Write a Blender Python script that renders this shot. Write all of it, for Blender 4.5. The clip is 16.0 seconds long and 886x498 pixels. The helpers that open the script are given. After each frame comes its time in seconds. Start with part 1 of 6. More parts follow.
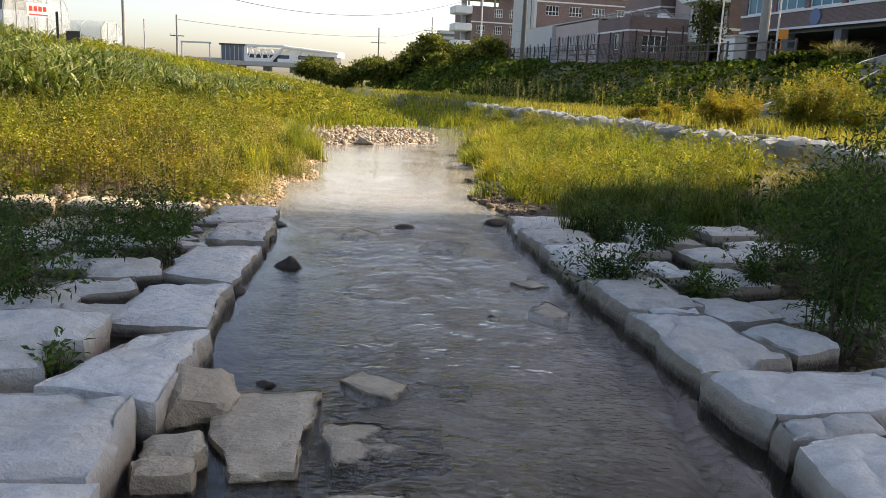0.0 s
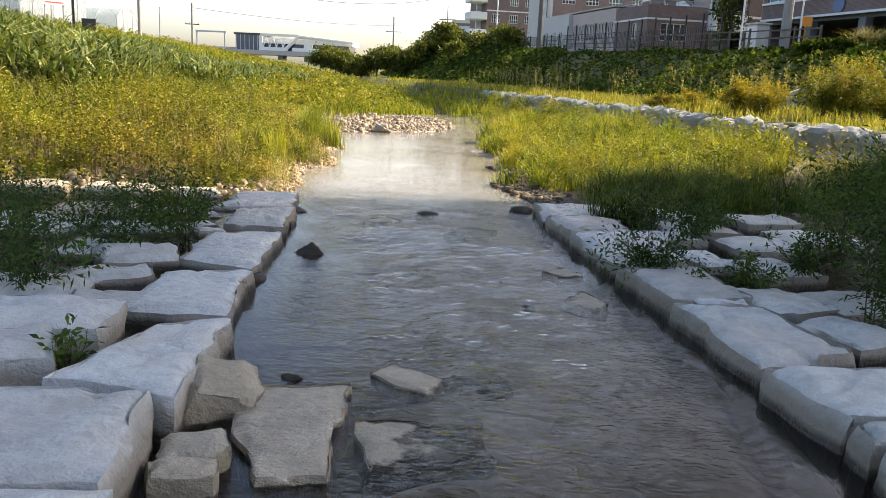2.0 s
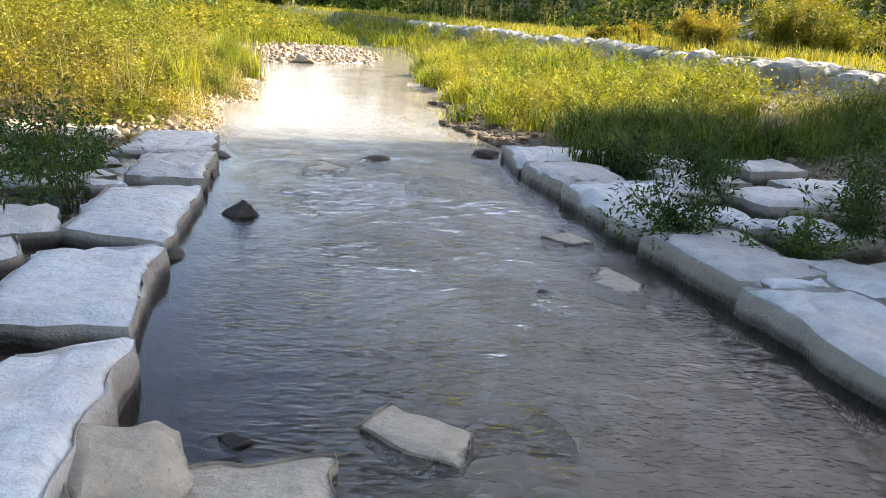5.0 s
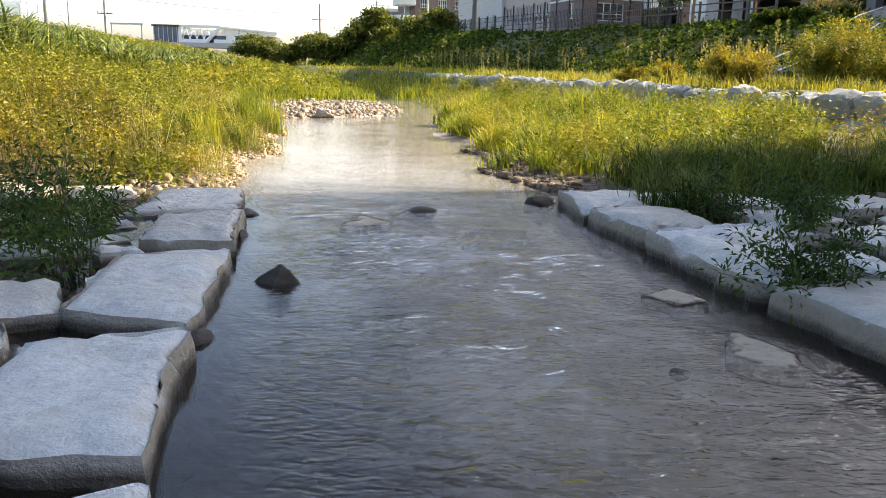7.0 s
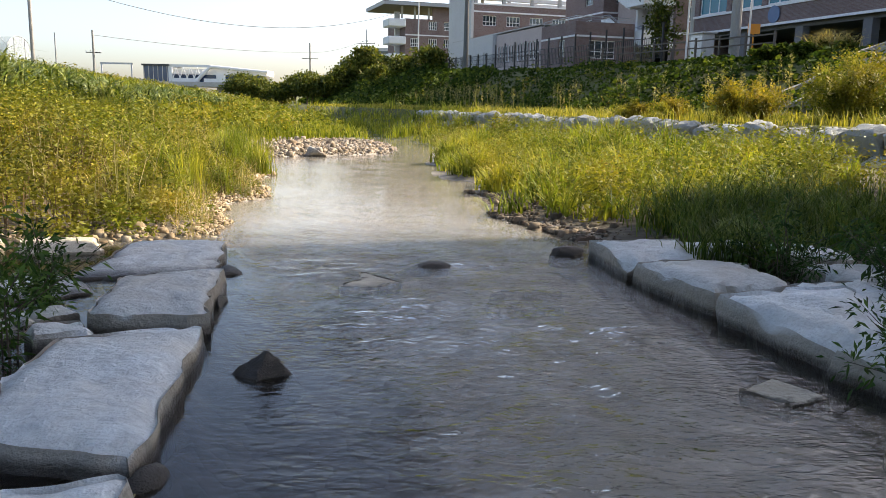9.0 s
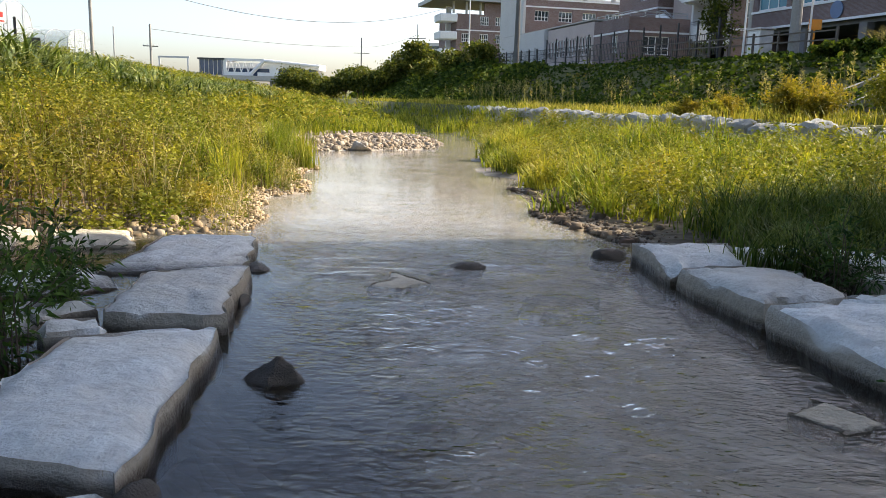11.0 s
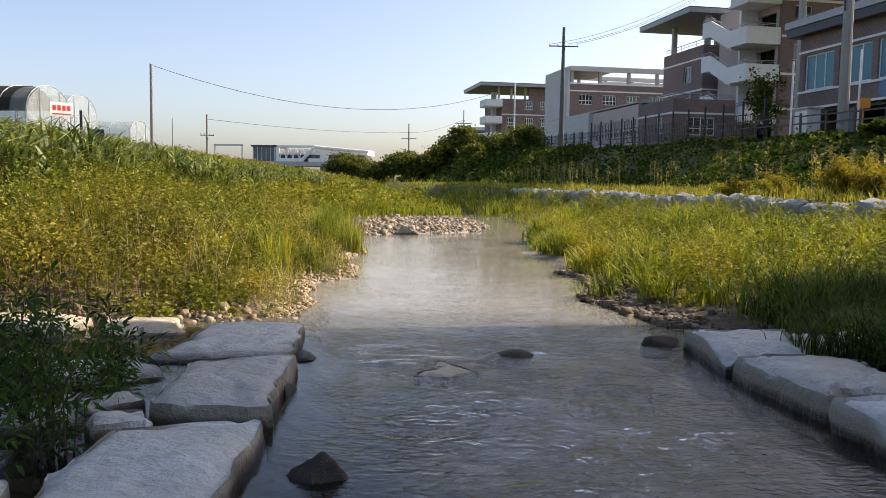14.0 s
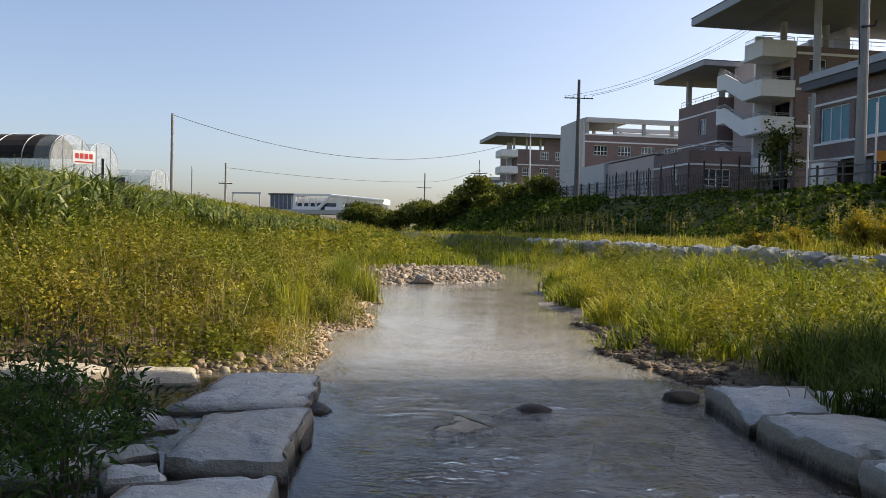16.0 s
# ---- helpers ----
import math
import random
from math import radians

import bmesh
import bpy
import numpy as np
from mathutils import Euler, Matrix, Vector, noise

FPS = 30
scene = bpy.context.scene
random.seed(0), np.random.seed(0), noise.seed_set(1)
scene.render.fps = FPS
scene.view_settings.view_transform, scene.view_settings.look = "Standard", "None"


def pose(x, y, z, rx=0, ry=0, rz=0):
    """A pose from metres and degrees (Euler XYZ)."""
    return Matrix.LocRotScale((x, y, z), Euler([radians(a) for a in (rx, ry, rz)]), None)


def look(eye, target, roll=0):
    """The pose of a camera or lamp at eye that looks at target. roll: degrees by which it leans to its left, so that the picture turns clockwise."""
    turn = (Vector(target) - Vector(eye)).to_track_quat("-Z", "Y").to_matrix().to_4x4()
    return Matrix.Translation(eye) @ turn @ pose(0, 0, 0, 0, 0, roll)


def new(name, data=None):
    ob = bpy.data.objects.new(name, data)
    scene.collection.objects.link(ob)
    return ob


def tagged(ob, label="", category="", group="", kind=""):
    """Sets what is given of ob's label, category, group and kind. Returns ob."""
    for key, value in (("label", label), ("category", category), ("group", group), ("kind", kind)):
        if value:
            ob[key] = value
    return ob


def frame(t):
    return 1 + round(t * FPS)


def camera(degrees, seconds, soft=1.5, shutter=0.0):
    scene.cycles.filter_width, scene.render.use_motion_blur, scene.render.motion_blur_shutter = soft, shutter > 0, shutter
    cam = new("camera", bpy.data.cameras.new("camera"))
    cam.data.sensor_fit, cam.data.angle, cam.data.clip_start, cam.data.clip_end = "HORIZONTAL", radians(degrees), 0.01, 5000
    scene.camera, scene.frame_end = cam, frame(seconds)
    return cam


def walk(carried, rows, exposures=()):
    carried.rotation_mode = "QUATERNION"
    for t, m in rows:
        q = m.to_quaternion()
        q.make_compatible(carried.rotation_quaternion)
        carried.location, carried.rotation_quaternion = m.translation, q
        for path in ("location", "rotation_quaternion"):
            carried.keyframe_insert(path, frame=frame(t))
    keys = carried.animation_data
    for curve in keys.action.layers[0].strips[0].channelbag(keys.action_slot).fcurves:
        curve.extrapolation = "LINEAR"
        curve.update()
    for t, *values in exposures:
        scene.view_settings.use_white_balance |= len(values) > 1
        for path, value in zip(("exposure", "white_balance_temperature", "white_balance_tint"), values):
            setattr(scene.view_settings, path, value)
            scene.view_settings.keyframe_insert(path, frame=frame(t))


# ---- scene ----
cam = camera(58.4, 16.0, 0.65)
PATH = [
    (0, (0.658, -0.142, 1.684), (0.532, 1.813, 1.28), 2.5),
    (0.5, (0.684, -0.169, 1.694), (0.464, 1.774, 1.274), 2.1),
    (1, (0.654, -0.138, 1.686), (0.441, 1.805, 1.264), 3.2),
    (1.5, (0.556, -0.035, 1.643), (0.372, 1.909, 1.211), 2.3),
    (2, (0.505, 0.163, 1.578), (0.347, 2.11, 1.149), 2.6),
    (2.5, (0.384, 0.377, 1.511), (0.26, 2.327, 1.085), 2.7),
    (3, (0.197, 0.623, 1.492), (0.116, 2.569, 1.035), 2.0),
    (3.5, (0.111, 0.887, 1.459), (0.11, 2.821, 0.948), 2.0),
    (3.7, (0.066, 0.998, 1.464), (0.091, 2.927, 0.937), 2.5),
    (5.8, (-0.024, 2.016, 1.287), (0.02, 3.93, 0.709), 4.3),
    (6, (-0.043, 2.1, 1.261), (-0.025, 4.014, 0.681), 4.2),
    (6.5, (-0.186, 2.348, 1.223), (-0.155, 4.268, 0.662), 2.1),
    (7, (-0.325, 2.59, 1.187), (-0.316, 4.539, 0.739), 1.3),
    (7.5, (-0.415, 2.868, 1.146), (-0.409, 4.817, 0.699), 1.4),
    (8, (-0.544, 3.23, 1.152), (-0.511, 5.187, 0.742), 0.3),
    (8.2, (-0.54, 3.335, 1.143), (-0.497, 5.301, 0.778), 0.8),
    (10.3, (-0.46, 3.893, 1.135), (-0.459, 5.861, 0.78), 2.0),
    (10.5, (-0.439, 3.892, 1.134), (-0.489, 5.859, 0.776), 1.8),
    (11, (-0.425, 3.892, 1.134), (-0.512, 5.856, 0.763), 1.6),
    (11.5, (-0.426, 3.906, 1.134), (-0.5, 5.867, 0.748), 1.5),
    (12, (-0.423, 3.912, 1.133), (-0.488, 5.873, 0.743), 1.5),
    (12.5, (-0.416, 3.912, 1.137), (-0.519, 5.87, 0.745), 1.4),
    (13, (-0.429, 3.93, 1.14), (-0.606, 5.891, 0.792), 1.1),
    (13.5, (-0.423, 3.926, 1.158), (-0.623, 5.898, 0.892), 0.7),
    (14, (-0.423, 3.931, 1.174), (-0.634, 5.912, 1.003), 0.8),
    (14.5, (-0.424, 3.925, 1.185), (-0.653, 5.909, 1.083), 1.0),
    (15, (-0.443, 3.933, 1.195), (-0.694, 5.916, 1.134), 1.3),
    (15.5, (-0.444, 3.932, 1.201), (-0.702, 5.915, 1.149), 1.3),
    (16, (-0.449, 3.949, 1.198), (-0.7, 5.932, 1.149), 1.2),
]
walk(cam, [(t, look(eye, target, roll)) for t, eye, target, roll in PATH],
     [(0, 1.07, 7150, 16), (0.5, 1.27, 7100, 15), (1.5, 1.37, 7000, 14), (2.5, 1.22, 6900, 14), (3.0, 1.22, 6850, 13), (3.5, 1.68, 6750, 13), (6.2, 1.87, 6850, 14), (7.0, 1.52, 6850, 14), (7.5, 1.17, 6850, 14), (8, 1.12, 6750, 14), (10.5, 1.12, 6600, 13), (12.5, 1.04, 6600, 14), (13.5, 0.79, 6650, 16), (14.5, 0.52, 6600, 16), (16, 0.36, 6450, 15)])

# ---- world, sun ----
SUN = Vector((math.sin(radians(64)) * 0.788, math.cos(radians(64)) * 0.788, 0.616))
world = bpy.data.worlds.new("world")
scene.world = world
world.use_nodes = True
wn = world.node_tree.nodes
sky = wn.new("ShaderNodeTexSky")
sky.sky_type, sky.sun_disc = "NISHITA", False
sky.sun_elevation, sky.sun_rotation = radians(38), math.atan2(SUN.x, SUN.y)
sky.air_density, sky.dust_density, sky.ozone_density = 0.85, 2.4, 0.6
wn["Background"].inputs["Strength"].default_value = 0.15
world.node_tree.links.new(sky.outputs[0], wn["Background"].inputs["Color"])
sun_lamp = bpy.data.lights.new("sun", "SUN")
sun_lamp.energy, sun_lamp.angle, sun_lamp.color = 5.0, radians(0.6), (1.0, 0.88, 0.66)
new("sun", sun_lamp).matrix_world = look((0, 0, 40), Vector((0, 0, 40)) - SUN)

# ---- helpers for things ----
RNG = np.random.default_rng(7)


def part(name, bm, material, parent=None, label="", smooth=False):
    me = bpy.data.meshes.new(name)
    bm.to_mesh(me)
    bm.free()
    if smooth:
        me.shade_smooth()
        me.set_sharp_from_angle(angle=radians(smooth if smooth > 1 else 180))
    me.materials.append(material)
    ob = new(name, me)
    ob.parent = parent
    if label:
        ob["label"] = label
    return ob


def empty(name, m, label, category, group="", kind=""):
    ob = new(name)
    ob.matrix_basis = m
    return tagged(ob, label, category, group, kind)


def box(bm, x0, x1, y0, y1, z0, z1, bev=0.0):
    made = bmesh.ops.create_cube(bm, size=1.0, matrix=Matrix.Translation(((x0 + x1) / 2, (y0 + y1) / 2, (z0 + z1) / 2)) @ Matrix.Diagonal((x1 - x0, y1 - y0, z1 - z0, 1)))
    if bev:
        edges = {e for v in made["verts"] for e in v.link_edges}
        bmesh.ops.bevel(bm, geom=list(edges), offset=bev, segments=1, affect="EDGES")
    return bm


def boxes(rows):
    bm = bmesh.new()
    for r in rows:
        box(bm, *r)
    return bm


def tube(points, radii, sides=8):
    """A tapered tube along points."""
    bm = bmesh.new()
    rings = []
    pts = [Vector(p) for p in points]
    for i, p in enumerate(pts):
        way = (pts[min(i + 1, len(pts) - 1)] - pts[max(i - 1, 0)]).normalized()
        side = way.orthogonal().normalized()
        other = way.cross(side)
        rings.append([bm.verts.new(p + radii[i] * (math.cos(a) * side + math.sin(a) * other)) for a in np.arange(sides) * 2 * math.pi / sides])
    for a, b in zip(rings, rings[1:]):
        for i in range(sides):
            bm.faces.new((a[i], a[(i + 1) % sides], b[(i + 1) % sides], b[i]))
    bm.faces.new(rings[0][::-1])
    bm.faces.new(rings[-1])
    bmesh.ops.recalc_face_normals(bm, faces=bm.faces)
    return bm


def quads(name, co, material, parent=None, faces=None):
    """A mesh of loose quads (four corners each in turn) or of given quads."""
    co = np.asarray(co, np.float32).reshape(-1, 3)
    faces = np.arange(len(co), dtype=np.int32).reshape(-1, 4) if faces is None else np.asarray(faces, np.int32)
    me = bpy.data.meshes.new(name)
    me.vertices.add(len(co))
    me.vertices.foreach_set("co", co.ravel())
    me.loops.add(faces.size)
    me.loops.foreach_set("vertex_index", faces.ravel())
    me.polygons.add(len(faces))
    me.polygons.foreach_set("loop_start", np.arange(len(faces), dtype=np.int32) * 4)
    me.update(calc_edges=True)
    me.materials.append(material)
    ob = new(name, me)
    ob.parent = parent
    return ob


# ---- materials ----
def material(name, rough=0.8, metal=0.0):
    mat = bpy.data.materials.new(name)
    mat.use_nodes = True
    b = mat.node_tree.nodes["Principled BSDF"]
    b.inputs["Roughness"].default_value, b.inputs["Metallic"].default_value = rough, metal
    return mat, mat.node_tree.nodes, mat.node_tree.links, b


def noise_node(nodes, links, scale, detail=5, rough=0.55, stretch=None, warp=0.0):
    co = nodes.new("ShaderNodeNewGeometry")
    n = nodes.new("ShaderNodeTexNoise")
    n.inputs["Scale"].default_value, n.inputs["Detail"].default_value, n.inputs["Roughness"].default_value = scale, detail, rough
    n.inputs["Distortion"].default_value = warp
    if stretch:
        m = nodes.new("ShaderNodeMapping")
        m.inputs["Scale"].default_value = stretch
        links.new(co.outputs["Position"], m.inputs["Vector"])
        links.new(m.outputs[0], n.inputs["Vector"])
    else:
        links.new(co.outputs["Position"], n.inputs["Vector"])
    return n.outputs["Fac"]


def ramp(nodes, links, fac, stops):
    r = nodes.new("ShaderNodeValToRGB")
    e = r.color_ramp.elements
    while len(e) < len(stops):
        e.new(0.5)
    for i, (p, c) in enumerate(stops):
        e[i].position, e[i].color = p, (*c, 1)
    links.new(fac, r.inputs[0])
    return r.outputs[0]


def mixed(nodes, links, fac, a, b, mode="MIX"):
    m = nodes.new("ShaderNodeMix")
    m.data_type, m.blend_type = "RGBA", mode
    for sock, val in ((m.inputs[0], fac), (m.inputs[6], a), (m.inputs[7], b)):
        if hasattr(val, "links"):
            links.new(val, sock)
        else:
            sock.default_value = val if isinstance(val, (int, float)) else (*val, 1)
    return m.outputs[2]


def bumped(nodes, links, b, height, strength, distance=0.01):
    n = nodes.new("ShaderNodeBump")
    n.inputs["Strength"].default_value, n.inputs["Distance"].default_value = strength, distance
    links.new(height, n.inputs["Height"])
    links.new(n.outputs[0], b.inputs["Normal"])


def plain(name, dark, light, scale=6.0, rough=0.8, metal=0.0, bump=0.2, dist=0.01, stretch=None):
    """A surface of two tones in broad stains and fine grain."""
    mat, n, l, b = material(name, rough, metal)
    big = noise_node(n, l, scale, 6, 0.6, stretch)
    fine = noise_node(n, l, scale * 14, 3, 0.6, stretch)
    c = ramp(n, l, big, [(0.3, dark), (0.7, light)])
    c = mixed(n, l, 0.35, c, ramp(n, l, fine, [(0.3, [v * 0.75 for v in dark]), (0.7, [min(1, v * 1.15) for v in light])]))
    l.new(c, b.inputs["Base Color"])
    if bump:
        bumped(n, l, b, fine, bump, dist)
    return mat


def n_off(n, l, value):
    """A noise value less one half."""
    m = n.new("ShaderNodeMath")
    m.operation = "SUBTRACT"
    l.new(value, m.inputs[0])
    m.inputs[1].default_value = 0.5
    return m.outputs[0]


def granite(name, light, dark, stain, wet_from=0.72, wet_to=0.88):
    """Split granite: salt-and-pepper grain, grey scabs, algae and painted shade on steep flanks, and a wet foot."""
    mat, n, l, b = material(name, 0.8)
    grain = noise_node(n, l, 75, 3, 0.8)
    mid = noise_node(n, l, 6, 7, 0.7)
    scab = noise_node(n, l, 9, 5, 0.65, (1.0, 1.6, 1.3))
    big = noise_node(n, l, 1.6, 4, 0.6)
    c = ramp(n, l, grain, [(0.22, dark), (0.42, [v * 0.94 for v in light]), (0.72, [min(1, v * 1.08) for v in light])])
    c = mixed(n, l, ramp(n, l, scab, [(0.34, (0.5,) * 3), (0.47, (0.0,) * 3)]), c, [v * 0.6 for v in light])
    c = mixed(n, l, ramp(n, l, mid, [(0.38, (0.65,) * 3), (0.56, (0.0,) * 3)]), c, [v * 0.66 for v in light])
    c = mixed(n, l, ramp(n, l, big, [(0.48, (0, 0, 0)), (0.72, (0.6,) * 3)]), c, stain)
    oi = n.new("ShaderNodeObjectInfo")
    c = mixed(n, l, 0.6, c, ramp(n, l, oi.outputs["Random"], [(0, (0.62, 0.61, 0.57)), (0.5, (1.0, 0.99, 0.96)), (1, (1.2, 1.2, 1.18))]), "MULTIPLY")
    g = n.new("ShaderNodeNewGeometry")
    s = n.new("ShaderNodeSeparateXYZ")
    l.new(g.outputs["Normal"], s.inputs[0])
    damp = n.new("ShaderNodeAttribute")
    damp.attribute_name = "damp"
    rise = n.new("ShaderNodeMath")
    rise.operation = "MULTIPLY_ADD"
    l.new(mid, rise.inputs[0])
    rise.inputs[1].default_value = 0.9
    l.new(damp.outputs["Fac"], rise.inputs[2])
    # slope mask: flank shade painted in with the brown stain, stronger near water
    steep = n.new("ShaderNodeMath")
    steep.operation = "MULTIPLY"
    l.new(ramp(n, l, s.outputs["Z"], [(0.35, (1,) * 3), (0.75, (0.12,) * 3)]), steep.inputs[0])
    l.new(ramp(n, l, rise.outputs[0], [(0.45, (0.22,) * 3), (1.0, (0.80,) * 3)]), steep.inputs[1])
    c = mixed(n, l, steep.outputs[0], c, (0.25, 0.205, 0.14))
    edge = n.new("ShaderNodeMath")
    edge.operation = "MULTIPLY_ADD"
    l.new(n_off(n, l, mid), edge.inputs[0])
    edge.inputs[1].default_value = 0.22
    l.new(damp.outputs["Fac"], edge.inputs[2])
    wet = ramp(n, l, edge.outputs[0], [(wet_from, (0, 0, 0)), (wet_to, (0.88,) * 3)])
    c = mixed(n, l, wet, c, (0.04, 0.03, 0.02))
    l.new(c, b.inputs["Base Color"])
    l.new(ramp(n, l, damp.outputs["Fac"], [(wet_from, (0.8,) * 3), (wet_to, (0.3,) * 3)]), b.inputs["Roughness"])
    both = n.new("ShaderNodeMath")
    both.operation = "MULTIPLY_ADD"
    l.new(grain, both.inputs[0])
    both.inputs[1].default_value = 0.09
    l.new(mid, both.inputs[2])
    three = n.new("ShaderNodeMath")
    three.operation = "MULTIPLY_ADD"
    l.new(scab, three.inputs[0])
    three.inputs[1].default_value = 0.8
    l.new(both.outputs[0], three.inputs[2])
    pits = n.new("ShaderNodeMath")
    pits.operation = "MULTIPLY_ADD"
    l.new(ramp(n, l, noise_node(n, l, 27, 3, 0.6), [(0.36, (0, 0, 0)), (0.52, (1, 1, 1))]), pits.inputs[0])
    pits.inputs[1].default_value = 0.05
    l.new(three.outputs[0], pits.inputs[2])
    bumped(n, l, b, pits.outputs[0], 0.85, 0.05)
    return mat


def leaves(name, tones, trans=0.35, patch=0.5, rough=0.55, patch_tone=None):
    """Foliage: each leaf has its own tone, broad patches shift it, light shines through."""
    mat, n, l, b = material(name, rough)
    g = n.new("ShaderNodeNewGeometry")
    k = len(tones) - 1
    c = ramp(n, l, g.outputs["Random Per Island"], [(i / k, t) for i, t in enumerate(tones)])
    if patch_tone:
        big = noise_node(n, l, patch, 3, 0.6)
        c = mixed(n, l, ramp(n, l, big, [(0.45, (0, 0, 0)), (0.68, (0.6,) * 3)]), c, patch_tone)
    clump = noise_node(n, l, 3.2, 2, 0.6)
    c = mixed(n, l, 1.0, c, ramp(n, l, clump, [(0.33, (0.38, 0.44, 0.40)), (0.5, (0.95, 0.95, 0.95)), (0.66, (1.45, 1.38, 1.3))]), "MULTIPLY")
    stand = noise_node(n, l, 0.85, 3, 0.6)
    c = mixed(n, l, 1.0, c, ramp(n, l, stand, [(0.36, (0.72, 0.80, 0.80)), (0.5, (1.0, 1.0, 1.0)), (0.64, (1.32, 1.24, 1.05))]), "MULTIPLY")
    l.new(c, b.inputs["Base Color"])
    b.inputs["Specular IOR Level"].default_value = 0.12
    tr = n.new("ShaderNodeBsdfTranslucent")
    tint = mixed(n, l, 1.0, c, (1.25, 1.25, 0.55), "MULTIPLY")
    l.new(tint, tr.inputs[0])
    mx = n.new("ShaderNodeMixShader")
    mx.inputs[0].default_value = trans
    l.new(b.outputs[0], mx.inputs[1])
    l.new(tr.outputs[0], mx.inputs[2])
    l.new(mx.outputs[0], n["Material Output"].inputs[0])
    return mat


def film_material():
    """Cloudy greenhouse film that lets part of the light through."""
    mat, n, l, b = material("greenhouse_film", 0.3)
    f = noise_node(n, l, 1.2, 5, 0.6, (1, 1, 0.3))
    l.new(ramp(n, l, f, [(0.3, (0.46, 0.50, 0.53)), (0.7, (0.66, 0.69, 0.71))]), b.inputs["Base Color"])
    tp = n.new("ShaderNodeBsdfTransparent")
    tp.inputs[0].default_value = (0.9, 0.93, 0.95, 1)
    mx = n.new("ShaderNodeMixShader")
    mx.inputs[0].default_value = 0.6
    l.new(b.outputs[0], mx.inputs[1])
    l.new(tp.outputs[0], mx.inputs[2])
    l.new(mx.outputs[0], n["Material Output"].inputs[0])
    return mat


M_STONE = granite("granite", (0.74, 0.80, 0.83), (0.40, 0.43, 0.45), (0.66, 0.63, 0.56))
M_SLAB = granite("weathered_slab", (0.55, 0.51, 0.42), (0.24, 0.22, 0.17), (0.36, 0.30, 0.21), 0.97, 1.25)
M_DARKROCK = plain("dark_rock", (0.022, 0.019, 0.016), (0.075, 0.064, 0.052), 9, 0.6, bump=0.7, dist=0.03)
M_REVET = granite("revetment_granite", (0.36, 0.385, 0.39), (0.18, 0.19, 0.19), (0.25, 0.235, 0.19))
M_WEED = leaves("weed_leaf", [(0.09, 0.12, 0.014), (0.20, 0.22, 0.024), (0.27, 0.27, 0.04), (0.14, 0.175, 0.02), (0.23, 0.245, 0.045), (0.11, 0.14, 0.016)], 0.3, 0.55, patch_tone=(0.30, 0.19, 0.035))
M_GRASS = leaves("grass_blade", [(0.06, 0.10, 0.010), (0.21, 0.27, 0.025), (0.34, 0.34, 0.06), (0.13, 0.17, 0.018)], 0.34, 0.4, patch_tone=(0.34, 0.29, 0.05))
M_REED = leaves("reed_blade", [(0.03, 0.065, 0.01), (0.075, 0.12, 0.02), (0.15, 0.19, 0.05), (0.045, 0.08, 0.014)], 0.3)
M_REEDLEAF = leaves("reed_leaf", [(0.03, 0.06, 0.012), (0.11, 0.15, 0.03), (0.36, 0.39, 0.16), (0.06, 0.10, 0.018), (0.18, 0.22, 0.055)], 0.2, rough=0.4)
M_DRYGRASS = leaves("golden_grass", [(0.18, 0.17, 0.028), (0.34, 0.30, 0.055), (0.42, 0.37, 0.10), (0.16, 0.19, 0.028)], 0.35, 0.3, patch_tone=(0.20, 0.21, 0.03))
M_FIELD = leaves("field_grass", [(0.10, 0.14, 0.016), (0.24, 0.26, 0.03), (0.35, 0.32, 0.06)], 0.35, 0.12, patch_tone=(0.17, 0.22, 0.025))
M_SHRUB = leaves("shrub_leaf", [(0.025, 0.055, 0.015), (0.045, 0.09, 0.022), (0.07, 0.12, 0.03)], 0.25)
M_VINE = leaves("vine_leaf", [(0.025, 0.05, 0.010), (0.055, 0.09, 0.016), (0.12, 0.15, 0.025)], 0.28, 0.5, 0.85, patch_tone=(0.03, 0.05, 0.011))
M_TREE = leaves("tree_leaf", [(0.055, 0.075, 0.018), (0.10, 0.125, 0.028), (0.18, 0.175, 0.04)], 0.35)
M_YELLOW = leaves("yellow_shrub_leaf", [(0.20, 0.17, 0.025), (0.28, 0.22, 0.03), (0.15, 0.16, 0.03)], 0.4)
M_SEED = leaves("seed_head", [(0.24, 0.22, 0.09), (0.32, 0.28, 0.13), (0.20, 0.20, 0.07)], 0.3)
M_STRAW = leaves("dry_straw", [(0.20, 0.15, 0.06), (0.42, 0.36, 0.19), (0.52, 0.47, 0.28), (0.28, 0.20, 0.09)], 0.25)
M_STEM = plain("stem", (0.10, 0.055, 0.025), (0.19, 0.12, 0.05), 20, 0.8, bump=0)
M_BARK = plain("bark", (0.05, 0.038, 0.028), (0.11, 0.085, 0.06), 8, 0.9, bump=0.5, dist=0.03)
M_CONC = plain("concrete", (0.34, 0.33, 0.31), (0.46, 0.45, 0.42), 1.2, 0.85)
M_POLE = plain("pole_concrete", (0.24, 0.235, 0.225), (0.34, 0.33, 0.31), 1.5, 0.8)
M_OLDPOLE = plain("old_pole", (0.09, 0.09, 0.088), (0.15, 0.148, 0.14), 1.5, 0.8)
M_RAIL = plain("weathered_rail", (0.075, 0.06, 0.05), (0.14, 0.12, 0.10), 8, 0.8, bump=0.2)
M_STEEL = plain("galvanised_steel", (0.35, 0.36, 0.37), (0.5, 0.51, 0.52), 5, 0.45, 0.7, 0)
M_DSTEEL = plain("dark_painted_steel", (0.018, 0.018, 0.02), (0.035, 0.035, 0.038), 5, 0.5, 0.2, 0)
M_WIRE = plain("cable_rubber", (0.02, 0.02, 0.02), (0.04, 0.04, 0.04), 5, 0.6, 0, 0)
